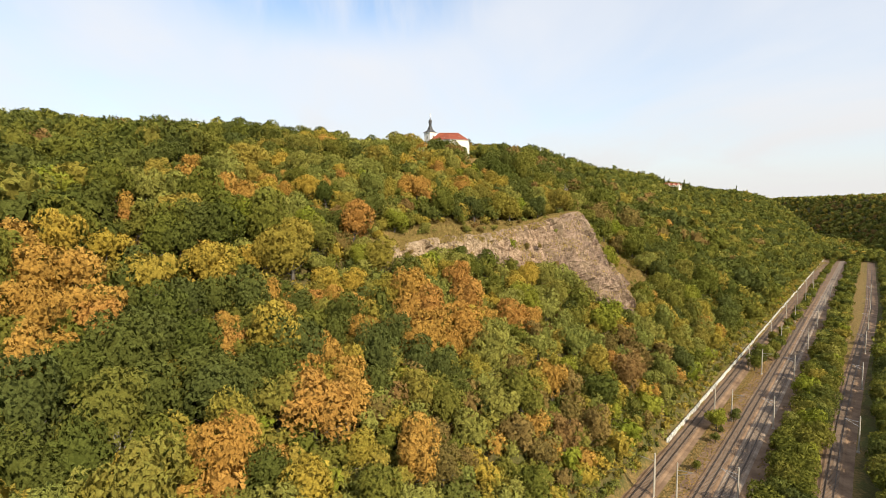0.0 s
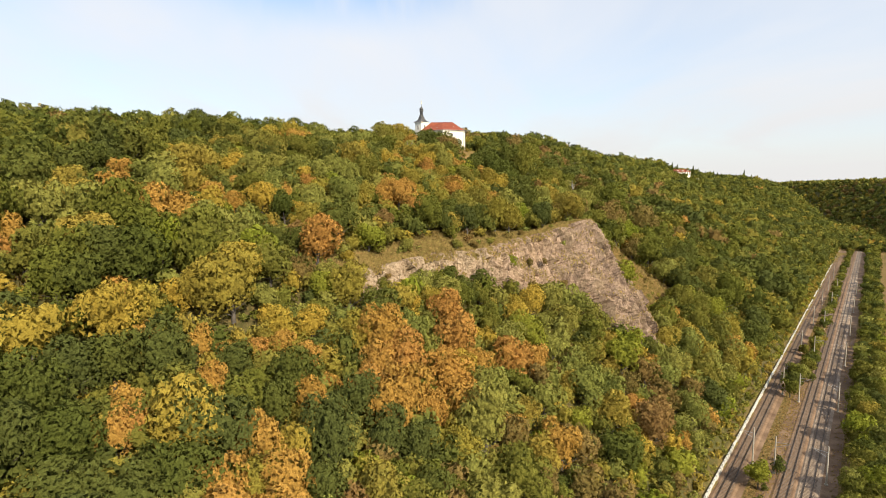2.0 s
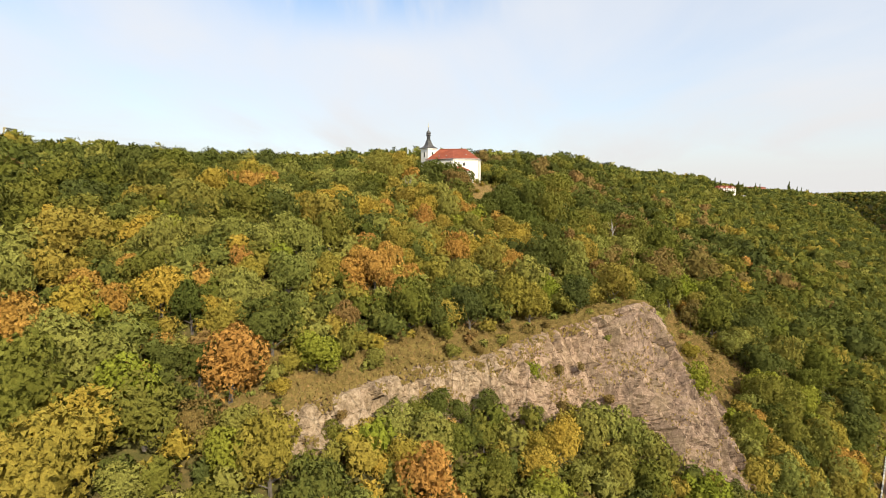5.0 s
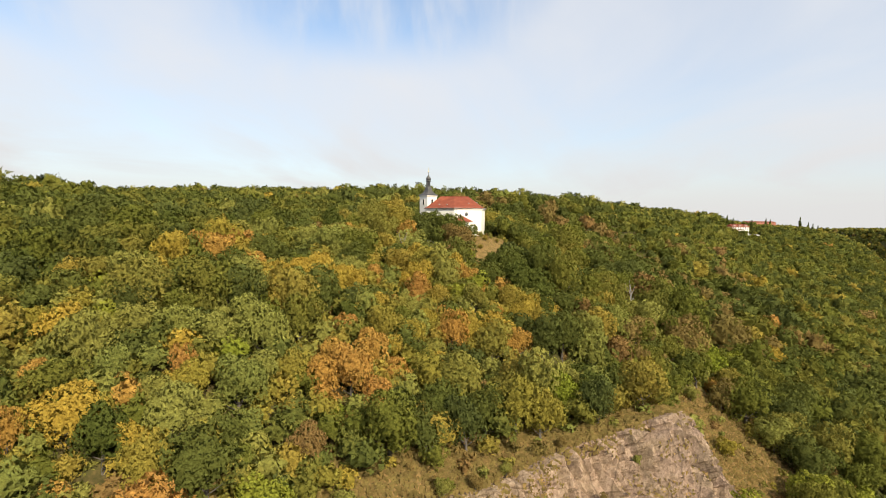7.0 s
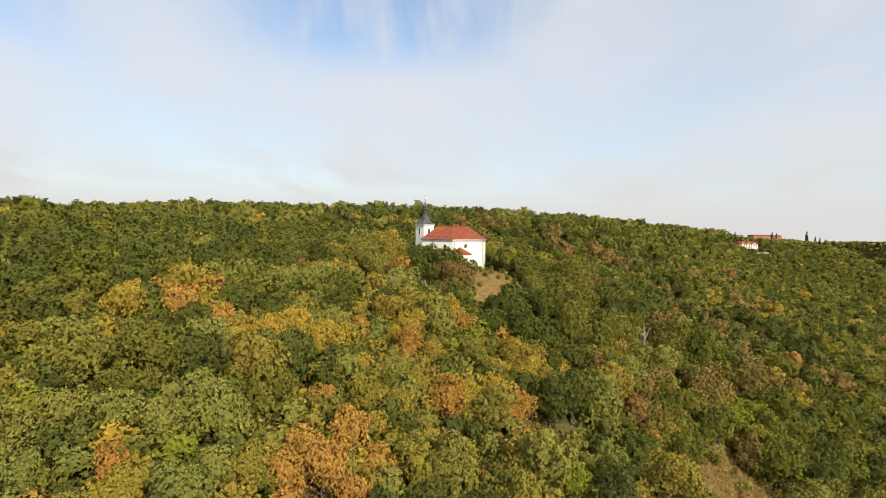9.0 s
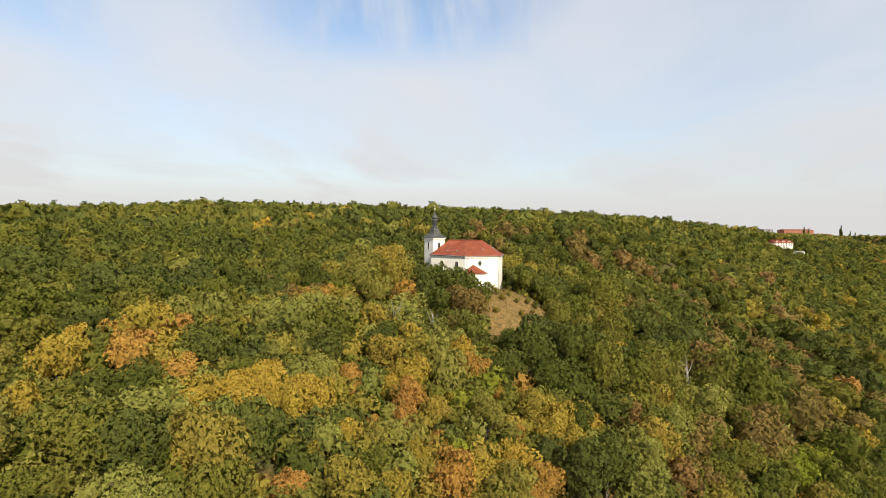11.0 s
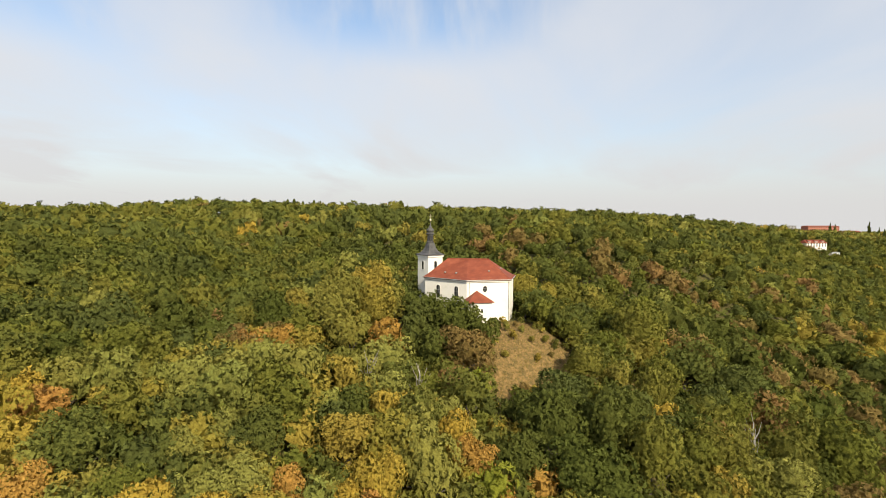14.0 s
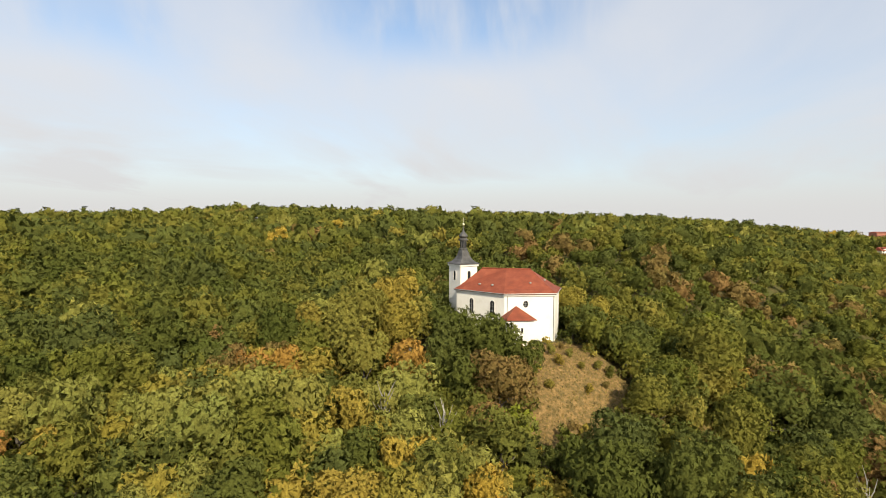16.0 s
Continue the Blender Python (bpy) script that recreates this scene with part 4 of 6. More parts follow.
ORANGE_C = [(38.5, 320.3, 4.3), (59.2, 330.3, 4.6), (-14.3, 86.2, 3.6), (-21, 82.1, 3.5), (-19.9, 90.4, 3.4), (23, 113.1, 3.8), (-14.2, 79.7, 3.7)]
YELLOW = [(-44.1, 101.2, 4.6), (-33.3, 57.2, 2.6), (-16.6, 65.3, 2.6), (-11.3, 73.7, 2.8), (-49.6, 93.7, 3.8), (-43, 133.6, 3), (-34.4, 139.5, 3.8), (-26.9, 139.8, 2.2), (-20, 177.5, 3), (-3.1, 171.8, 2.1), (-45.3, 178.6, 3.2), (-44.7, 151, 3.1), (140.6, 350.2, 6), (-21.4, 179.3, 2.9), (-15.1, 182.3, 2.6), (-8.2, 183.7, 2.3), (-103.5, 371.2, 6), (-100, 431.8, 6), (137.3, 351.3, 5.4), (90.4, 273.8, 4.8), (4.2, 197.8, 1.7), (-13.1, 187.6, 2.4), (18.2, 139.4, 3), (8.4, 130.4, 2.6), (-2.7, 131.5, 1.9), (-19.3, 116.1, 3.1), (-23.2, 113.5, 3), (1.3, 132.2, 3), (-19.9, 183.8, 3.3), (-15.7, 188.6, 2.8)]
YELLOW_B = [(-2.2, 197.9, 3), (152.9, 369.7, 6), (-42.2, 192.5, 3.9), (-37.8, 189.8, 3.6), (-27.2, 180.9, 3.1), (-23.1, 181.8, 3), (-17.1, 183.7, 2.6), (-4, 209.6, 3), (5.1, 209.9, 2.5), (-4.8, 196.3, 2.2), (-14.2, 185, 2.6), (160, 380.8, 6), (22.3, 143.7, 3), (19.1, 143.1, 2.5)]
OCHRE = [(13.5, 334.7, 6.3), (2.8, 334.4, 5.5), (21.6, 339.4, 4.9), (39.1, 314.6, 4.3), (44.1, 310.3, 4.6), (57.4, 326.1, 5.5), (63.9, 327.9, 5.2), (40.7, 323, 5.2)]
BROWN = [(14, 110.3, 2.8), (22.9, 99.9, 3.6), (3.1, 79.7, 2), (18.4, 105, 2.7), (11.8, 167.4, 1.5), (-30.1, 141.8, 1.6), (-10.1, 146.2, 2.4), (-40.6, 232, 2.7), (4.6, 231, 4.8), (4.6, 223.7, 3.4), (8.0, 231.0, 3.4), (-17, 294.1, 3.8), (-21.7, 291.1, 3.4), (87.4, 324.3, 6), (100.6, 308.7, 6), (115.5, 317.2, 6), (95.3, 312.7, 6), (78.1, 300.2, 6), (77.3, 286.9, 5.7), (89.7, 291.6, 6), (97.6, 283.4, 6), (90.3, 266.9, 6), (98, 270.5, 6), (10.9, 168.7, 2), (45, 129.8, 4.6), (29.8, 107.6, 3.3), (46.3, 135, 3.4), (36.8, 171.3, 2.4)]
BRIGHT = [(42.9, 143.4, 4.2), (-12.4, 138.6, 3.4), (-78.4, 107.2, 3.2), (71.6, 229.8, 4.4), (48.6, 161.4, 3)]
DARK = [(17.0, 225.0, 4.0), (17.2, 214.2, 4.8), (-43.6, 73.4, 5), (-34.2, 76.4, 4.3), (-38.1, 81.8, 4), (3.7, 152.9, 3), (8.9, 155.8, 3), (13, 207.8, 3.6), (21.4, 226.6, 3.4), (-1.2, 241, 3.9), (-5.6, 246, 3.2), (2, 238, 4.2), (-4.5, 236, 4), (-0.5, 231, 4.2), (-10.5, 254, 3.6), (4.2, 243.5, 2.5), (1.5, 244.5, 2.8), (6.6, 237.5, 3.5), (-14, 262, 4.4), (19.4, 220.8, 4.8), (24.6, 214.2, 4.5), (19.8, 207.2, 4.2), (30.3, 227.2, 4.1), (5.4, 157, 3.2), (17.7, 165.3, 3.1), (30.1, 206.7, 3.9), (-11.1, 93.6, 3.9), (-18, 102.9, 3.8), (-11.5, 86.7, 3.2)]
PALE = [(-20.1, 159.5, 3.7), (-20, 149.8, 3.4), (-24.7, 142.6, 3.3), (32.9, 195.9, 4.2), (-24.3, 206.6, 4), (-29.7, 207.2, 3.5), (-30.7, 249.5, 4.2), (-37, 203, 3.8), (-42, 202, 3.6), (-37, 359.1, 6), (-34.9, 294.9, 5.2), (-24, 163, 3.2), (-18.4, 155.2, 2.9), (33.8, 199.8, 4), (28, 175.4, 3.2), (-18.2, 216.1, 4.2), (-26.7, 210.6, 3.7), (-23.7, 216, 3.8), (-17.9, 191.1, 2.9), (25.3, 134.5, 3.2), (28.9, 132.4, 3.2), (55.4, 232.1, 4.8)]
OLIVE = [(-20.5, 244.8, 5), (-17.6, 253, 4.8), (-20.4, 235.4, 4.4), (-12.8, 240.5, 4.6), (-14.5, 229.5, 4), (-12.5, 246.5, 3.8), (14, 274, 4.4), (20.5, 269, 4.2), (-13.5, 271, 4.4), (3, 279, 4.8)]

MORE_ORANGE = [(-67.3, 86.1, 3.6), (-53.2, 85, 3.3), (-56.6, 81.7, 3.3), (-54.5, 69.5, 2.9), (-53.5, 75.6, 2.6), (-36.5, 92, 2.4), (-29.3, 98.7, 2.5), (-25.4, 108.7, 2.2), (-13.8, 106.4, 1.7), (-6.9, 111.1, 3.1), (-30.8, 65.8, 2.5), (-22, 67.7, 2.1), (-3.7, 77.8, 3.2), (-44.1, 136.9, 3.1), (-63.7, 140.3, 3), (-62.6, 108.8, 2.2), (14.5, 113.6, 2.3), (69.5, 179.7, 3), (-47.8, 129.8, 2.8), (-58.6, 130.2, 2.6), (-40.3, 102.3, 2.5), (-34, 106.2, 2), (-30.3, 107.7, 2), (-26.4, 99.2, 1.8), (-18.4, 108.6, 2.1), (1.9, 106.2, 2.8), (-34.4, 89.4, 2.2), (9.9, 122.6, 3.1), (-39.1, 136.7, 2.4), (-11.6, 172.4, 2.3)]
MORE_ORANGE_B = [(-7, 164.1, 2.4), (16.7, 187.8, 2.4), (-31.1, 133.7, 1.6), (43.1, 198.9, 2.5), (-45.3, 194.9, 2.5), (-5.6, 188.1, 1.6), (14.7, 195.1, 1.6), (34.5, 318, 3)]
MORE_YELLOW = [(-63.4, 90.8, 3.6), (-59.2, 95.4, 3.1), (-40, 112.2, 2.6), (-7.2, 81, 2.4), (-36, 59.2, 1.8), (8.8, 185.7, 3), (19.4, 196.9, 2.6), (6.3, 118.5, 2.9), (-42, 107.4, 3.1), (-12.9, 118.1, 2.9), (-10.6, 115.3, 2.6), (-15.2, 114.8, 2.1), (-15.8, 91.5, 2.9), (6, 99.9, 2.7), (-58.6, 150.4, 2.4), (-40.1, 152.3, 2.3), (-25.2, 148.9, 2.5), (-49.4, 152.2, 2.3), (-46, 156.8, 2.3), (-46.6, 183.5, 2.8), (-42.9, 171.1, 2.5), (-44, 197.7, 2.8), (-0.4, 178.5, 2.4), (3.1, 174, 2.3), (1.1, 185.5, 2.1), (13.3, 189.5, 2.4), (23.2, 197.2, 2.9), (21.1, 200.4, 2.7), (-5.3, 200.7, 1.9), (11.2, 229.8, 2)]
MORE_YELLOW_B = [(-16, 133.9, 1.6), (97.1, 301.1, 5.6), (-18.8, 180.1, 2.1), (-23.8, 173.8, 2), (-12, 182.6, 1.6), (-11.9, 179, 1.6), (-50.1, 187.8, 2.5), (-27.3, 193, 1.6), (16.6, 204.5, 1.6), (-16.8, 178.7, 1.8), (7.2, 205.2, 1.8), (-10.6, 202.4, 1.6), (-146.8, 446.2, 4.4), (-127.7, 428.5, 4.1), (10, 215.4, 1.6)]
MORE_BROWN = [(26.4, 115.5, 3.8), (26.1, 108.8, 3.2), (-24, 126, 2.5), (48.8, 137.8, 3.3), (17.2, 91.7, 3.1), (80.8, 317.6, 5.6), (94.4, 318.8, 5.6), (111.7, 285.6, 5.6), (113.6, 303.2, 5.6), (11, 176.4, 1.6), (100.1, 261.6, 4.5), (-3.8, 152.2, 1.6), (-125.7, 433.7, 5.1), (77.6, 327.6, 3.7), (71.8, 328.3, 3.3), (72.8, 279.4, 3.7), (121.6, 299.4, 5.1), (92.9, 260.9, 4.6), (164.7, 441.5, 5.6), (-27.1, 229.6, 2.7), (57.4, 236.4, 2.8), (15.3, 347.2, 3.4), (6.1, 348.1, 2.9), (-33, 226.5, 2.5), (-27.4, 221.1, 1.9), (-32.9, 223, 2), (45.9, 323.5, 3.2), (68.1, 272.8, 3.4), (10.4, 343.8, 3), (-2.1, 347.3, 3.1)]
MORE_BROWN_B = [(-13.6, 339, 2.5)]
MORE_BRIGHT = [(39.9, 115.1, 4.3), (49.3, 127.2, 4.4), (46.2, 149.4, 3.8), (19.3, 152.2, 1.6), (80.5, 237.4, 3.5)]
MORE_DARK = [(-47, 60.3, 4.4), (-47.2, 66.1, 4.1), (-43.5, 78.9, 4.5), (-28.5, 78.3, 4.3), (-30.9, 72.1, 4.1), (-37.4, 69.9, 4.1), (-42.3, 54.5, 4), (-39.1, 56.8, 3.2), (-44.2, 93.2, 4), (-40.4, 95.9, 4), (-35.7, 99.2, 4.1), (-27.7, 104.2, 3.3), (-9, 101.6, 3.4), (-53.4, 94.4, 3.3), (-68, 96.4, 3.8), (-65.4, 101.8, 3.9), (-4.5, 97.4, 3.1), (1.5, 91.4, 3.2), (11.5, 145.5, 2.4), (67.1, 153.2, 4.7), (34.8, 119.1, 3.6), (-19.8, 97.2, 3.1), (-34.1, 178.3, 3.3), (-37.2, 175.8, 2.6), (-29.1, 173.9, 2.4), (19.3, 235.6, 4.1), (0.2, 157.1, 2.5), (20.5, 180.6, 3.2), (28.6, 165.2, 2.8), (25.4, 185.7, 2.6)]
MORE_DARK_B = [(7.9, 241.4, 3.2), (-4.9, 310, 4), (-25.8, 132.1, 2.6), (-29.2, 131.1, 2.3), (98.1, 345.4, 5.6), (107.5, 341.6, 5.6), (24.4, 207.2, 3.9), (28.6, 222.7, 3.4), (14.5, 220.1, 2.7), (23.5, 230.7, 3.1), (-3.1, 276.3, 3.3), (-22.6, 312.7, 4.6), (24.5, 201.9, 2.8), (26.2, 218.7, 2.6)]
MORE_PALE = [(-19.1, 128.3, 2.5), (-27.6, 118.8, 2.4), (-58.9, 120.9, 3.6), (-63.2, 115.3, 3.6), (-69.8, 116.6, 3), (-42.3, 122.9, 2.8), (30.6, 128.8, 3.7), (21.1, 121, 3.4), (36.9, 132, 3.4), (9.5, 93.7, 3.3), (5, 84.5, 3), (-25, 145.8, 2.4), (-20.9, 165.2, 2.2), (-21.9, 143.8, 2.4), (-17.2, 146.3, 2.3), (-11, 150, 1.8), (-4.7, 142.6, 1.6), (-42.5, 147.5, 2.1), (-34.4, 146.7, 2.2), (-34.1, 208.9, 2.4), (-35.2, 214.9, 2.5), (-21, 200.8, 2.3), (-23.2, 196.3, 2.3), (50.1, 231.1, 3.3), (49.6, 236.1, 2.9)]
MORE_OLIVE = [(17.3, 199.9, 2.9), (9.9, 195.6, 2.8), (2.8, 193, 2.5), (-49.2, 165.3, 2.8), (-50.6, 175.3, 2.7), (-53.5, 164.7, 2.5), (-33.4, 373.1, 5.6), (-52.9, 378.2, 5.6), (-20.5, 341.1, 5.6), (-28.1, 253.5, 4.4), (-28.2, 242, 3.4), (-29.8, 273.4, 4.1), (-14.7, 257, 3.5)]

# the open grass slope below the chapel
CLEAR = [(9.2, 249.0), (12.8, 256.0), (18.3, 249.5), (22.6, 249.2), (24.4, 247.2), (22.6, 240.2), (17.8, 235.8), (12.6, 232.4), (11.0, 226.5), (9.2, 226.6), (9.2, 234.3), (9.6, 241.1)]


def in_poly(x, y, poly):
    res = np.zeros(np.shape(x), bool)
    for (x0, y0), (x1, y1) in zip(poly, poly[1:] + poly[:1]):
        cross = ((y0 > y) != (y1 > y)) & (x < (x1 - x0) * (y - y0) / ((y1 - y0) or 1e-9) + x0)
        res ^= cross
    return res


def open_ground(x, y, margin=0.0):
    """Where no tree stands: valley floor, rock, the grass slope, the chapel."""
    s, d = along(x, y)
    rd, rz, fd, fz = cliff_lines(s)
    rock = (s > 92) & (s < 178) & (d > fd - 1.0) & (d < rd + 2.5 + margin)
    house = ((x - 3.2) / 12.5) ** 2 + ((y - 261) / 9.5) ** 2 < 1
    cx, cy = 12.5, 240.0
    grass = in_poly(cx + (x - cx) / (1 + 0.05 * margin), cy + (y - cy) / (1 + 0.05 * margin), CLEAR)
    return rock | house | grass | ((d < 2.5) & (d > -45) & (s < 690))


def patchy(x, y, scale, seed):
    """Smooth value noise, 0 to 1, on plan."""
    r = np.random.default_rng(seed)
    t = r.uniform(0, 1, (64, 64))
    u, v = np.asarray(x) / scale, np.asarray(y) / scale
    i, j = np.floor(u).astype(int), np.floor(v).astype(int)
    a, b = u - i, v - j
    a, b = a * a * (3 - 2 * a), b * b * (3 - 2 * b)
    g = lambda p, q: t[p % 64, q % 64]
    return (g(i, j) * (1 - a) + g(i + 1, j) * a) * (1 - b) + (g(i, j + 1) * (1 - a) + g(i + 1, j + 1) * a) * b


def choose_kind(x, y):
    s, d = along(x, y)
    w = np.zeros((len(x), 8))
    edge = lerp(s, (30, 85, 105, 125, 150, 178), (95, 97, 105, 117, 126, 131))
    front, plateau = (s < 178) & (d < edge), d >= np.where(s < 178, edge, 120)
    w[:] = (0.42, 0.44, 0.03, 0.004, 0.006, 0.004, 0.05, 0.04)
    w[front] = (0.30, 0.12, 0.20, 0.02, 0.05, 0.03, 0.02, 0.27)
    w[plateau] = (0.42, 0.55, 0.01, 0.002, 0.001, 0.001, 0.006, 0.01)
    w[front & (s >= 62) & (s < 96) & (d > 50) & (d < 86)] = (0.24, 0.07, 0.30, 0.03, 0.06, 0.03, 0.02, 0.26)
    w[d < -4] = (0.50, 0.36, 0.05, 0.05, 0.0, 0.0, 0.0, 0.04)
    w[front & (s < 62) & (d > 30) & (d < 78)] = (0.46, 0.34, 0.06, 0.02, 0.01, 0.02, 0.0, 0.12)
    low = front & (d < 34) & (d > 0)
    w[low] = (0.22, 0.05, 0.27, 0.04, 0.05, 0.03, 0.12, 0.26)
    w[(s > 172) & (s < 222) & (d > 24) & (d < 48)] = (0.08, 0.02, 0.34, 0.01, 0.06, 0.04, 0.30, 0.15)
    w[(s > 172) & (s < 235) & (d < 26) & (d > 0)] = (0.30, 0.10, 0.16, 0.05, 0.08, 0.03, 0.06, 0.22)
    w[path_distance(x, y) > 330] = (0.60, 0.33, 0.03, 0.002, 0.002, 0.002, 0.006, 0.02)
    # far bank: paler, browner kinds for scrub, and in place of distance haze
    w[s > 880] = (0.22, 0.10, 0.36, 0.0, 0.0, 0.0, 0.14, 0.18)
    warm = patchy(x, y, 24, 1)
    w[:, 4:6] *= (0.08 + 2.8 * smooth(warm, 0.42, 0.78))[:, None]
    w[:, 6] *= (0.1 + 2.4 * smooth(warm, 0.45, 0.8)) * ~low + low
    w[:, 2] *= 0.3 + 2.0 * smooth(patchy(x, y, 14, 2), 0.3, 0.8)
    w[:, 1] *= 0.3 + 1.6 * smooth(patchy(x, y, 22, 3), 0.3, 0.8)
    c = np.cumsum(w / w.sum(1, keepdims=True), 1)
    return (rng.uniform(size=(len(x), 1)) > c).sum(1).clip(0, 7)


def scatter(x0, x1, y0, y1, step):
    nx, ny = int((x1 - x0) / step), int((y1 - y0) / step)
    X, Y = np.meshgrid(x0 + step * np.arange(nx), y0 + step * np.arange(ny), indexing="ij")
    X = X + step * (0.5 * (np.arange(ny) % 2))[None, :]
    X, Y = X.ravel(), Y.ravel()
    return X + rng.uniform(-0.36, 0.36, len(X)) * step, Y + rng.uniform(-0.36, 0.36, len(X)) * step


def path_distance(x, y):
    k = np.clip(y, 0, 157)
    return np.hypot(x - k * 0.07, y - k)


def crowds_clearing(x, y, r):
    return bool(in_poly(np.array([x, x + 0.6 * r, x - 0.6 * r, x, x]), np.array([y, y, y, y + 1.6 * r, y + 2.6 * r]), CLEAR).any())


special = [(x, y, r, "brown" if k == "orange" and y > 262 else k) for k, rows in (("orange", OCHRE + ORANGE + ORANGE_B + ORANGE_C + MORE_ORANGE + MORE_ORANGE_B), ("yellow", YELLOW + YELLOW_B + MORE_YELLOW + MORE_YELLOW_B), ("brown", BROWN + MORE_BROWN + MORE_BROWN_B), ("bright", BRIGHT + MORE_BRIGHT), ("dark", DARK + MORE_DARK + MORE_DARK_B), ("pale", PALE + MORE_PALE), ("olive", OLIVE + MORE_OLIVE)) for x, y, r in rows if r < 1.5 or not crowds_clearing(x, y, r)]
SX, SY, SR = np.array([p[0] for p in special]), np.array([p[1] for p in special]), np.array([p[2] for p in special])


def clear_of_special(x, y, r):
    ok = np.ones(len(x), bool)
    for a, b, c in zip(SX, SY, SR):
        ok &= np.hypot(x - a, y - b) > 0.58 * (c + r)
    return ok


def over_clearing(x, y, r):
    hit = np.zeros(len(x), bool)
    for a, b in ((0.75, 0), (-0.75, 0), (0, 0.75), (0, -0.75), (0, 2.4), (0, 3.6)):
        hit |= in_poly(x + a * r, y + b * r, CLEAR)
    # the view of the chapel's sunny walls stays open
    villa = (np.hypot(x - 263, y - 633) < 17) | (np.hypot(x - 250, y - 603) < 14) | (np.hypot(x - 256, y - 617) < 15) | (np.hypot(x - 270, y - 618) < 13) | (np.hypot((x - 266), (y - 656)) < 12)
    return hit | villa | ((x > -13) & (x < 16) & (y > 233) & (y < 258))


def tree_field(x0, x1, y0, y1, step, rmin, rmax, keep):
    x, y = scatter(x0, x1, y0, y1, step)
    r = rng.uniform(rmin, rmax, len(x))
    ok = keep(x, y) & ~open_ground(x, y) & clear_of_special(x, y, r) & ~over_clearing(x, y, r)
    return x[ok], y[ok], r[ok]


def azimuth_ok(x, y):
    """Ground that can come into view on the walk."""
    a = np.degrees(np.arctan2(x, y + 30)); b = np.degrees(np.arctan2(x - 11, np.maximum(y - 140, 1e-3)))
    return ((a > -54) & (a < 46)) | ((y > 140) & (b > -57) & (b < 46))


slope_keep = lambda x, y: azimuth_ok(x, y) & (along(x, y)[1] < 96) & (along(x, y)[1] > 0) & (path_distance(x, y) < 230) & (y > 22)
slope_x, slope_y, slope_r = tree_field(-140, 260, 20, 400, 4.7, 2.4, 4.6, slope_keep)
near_s, near_d = along(slope_x, slope_y)
grown = (1 - smooth(near_s, 62, 112)) * smooth(near_d, 14, 30) * (1 - smooth(near_d, 75, 100))
slope_r = slope_r * (1.12 + 0.35 * grown)
bare = (near_s > 166) & (near_s < 214) & (near_d > 22) & (near_d < 48)
slope_r = np.where(bare, slope_r * 0.55, slope_r)
thin = rng.uniform(size=len(slope_x)) > 0.25 * grown + 0.88 * bare
slope_x, slope_y, slope_r = slope_x[thin], slope_y[thin], slope_r[thin]
right = along(slope_x, slope_y)[0] > 215
keep_r = ~right | (rng.uniform(size=len(slope_x)) < 0.55)
slope_r = np.where(right, slope_r * 1.42, slope_r)
slope_x, slope_y, slope_r = slope_x[keep_r], slope_y[keep_r], slope_r[keep_r]
plat_keep = lambda x, y: azimuth_ok(x, y) & (along(x, y)[1] >= 96) & (path_distance(x, y) < 230)
plat_x, plat_y, plat_r = tree_field(-260, 260, 20, 410, 5.6, 3.0, 4.8, plat_keep)
hang_keep = lambda x, y: azimuth_ok(x, y) & (path_distance(x, y) >= 230) & (path_distance(x, y) < 620) & ((along(x, y)[1] > 0) | (along(x, y)[0] > 690) | (along(x, y)[1] < -62)) & (along(x, y)[1] < 150) & (along(x, y)[1] > -190)
hang_x, hang_y, hang_r = tree_field(40, 520, 200, 760, 6.4, 3.8, 6.6, hang_keep)
far_keep = lambda x, y: ~hang_keep(x, y) & azimuth_ok(x, y) & (path_distance(x, y) >= 230) & (path_distance(x, y) < 600) & ((along(x, y)[1] > 0) | (along(x, y)[1] < -62))
far_x, far_y, far_r = tree_field(-600, 560, 40, 800, 9.8, 4.8, 7.8, far_keep)
turn_keep = lambda x, y: azimuth_ok(x, y) & (path_distance(x, y) >= 600) & (path_distance(x, y) < 1420) & (x > 120) & (along(x, y)[1] < 170)
turn_x, turn_y, turn_r = tree_field(120, 1100, 430, 1450, 7.6, 4.2, 6.4, turn_keep)
back_keep = lambda x, y: (along(x, y)[1] > 3) & ~slope_keep(x, y) & ~plat_keep(x, y) & (y < 150) & (along(x, y)[1] < 230) & ((y < 30) | ~azimuth_ok(x, y))
back_x, back_y, back_r = tree_field(-330, 60, -110, 150, 7.4, 3.8, 6.2, back_keep)
out_keep = lambda x, y: ~turn_keep(x, y) & azimuth_ok(x, y) & (path_distance(x, y) >= 600) & (path_distance(x, y) < 1650) & ((x > 0) | (path_distance(x, y) < 700))
out_x, out_y, out_r = tree_field(-150, 1300, 300, 1900, 14.0, 5.5, 8.5, out_keep)


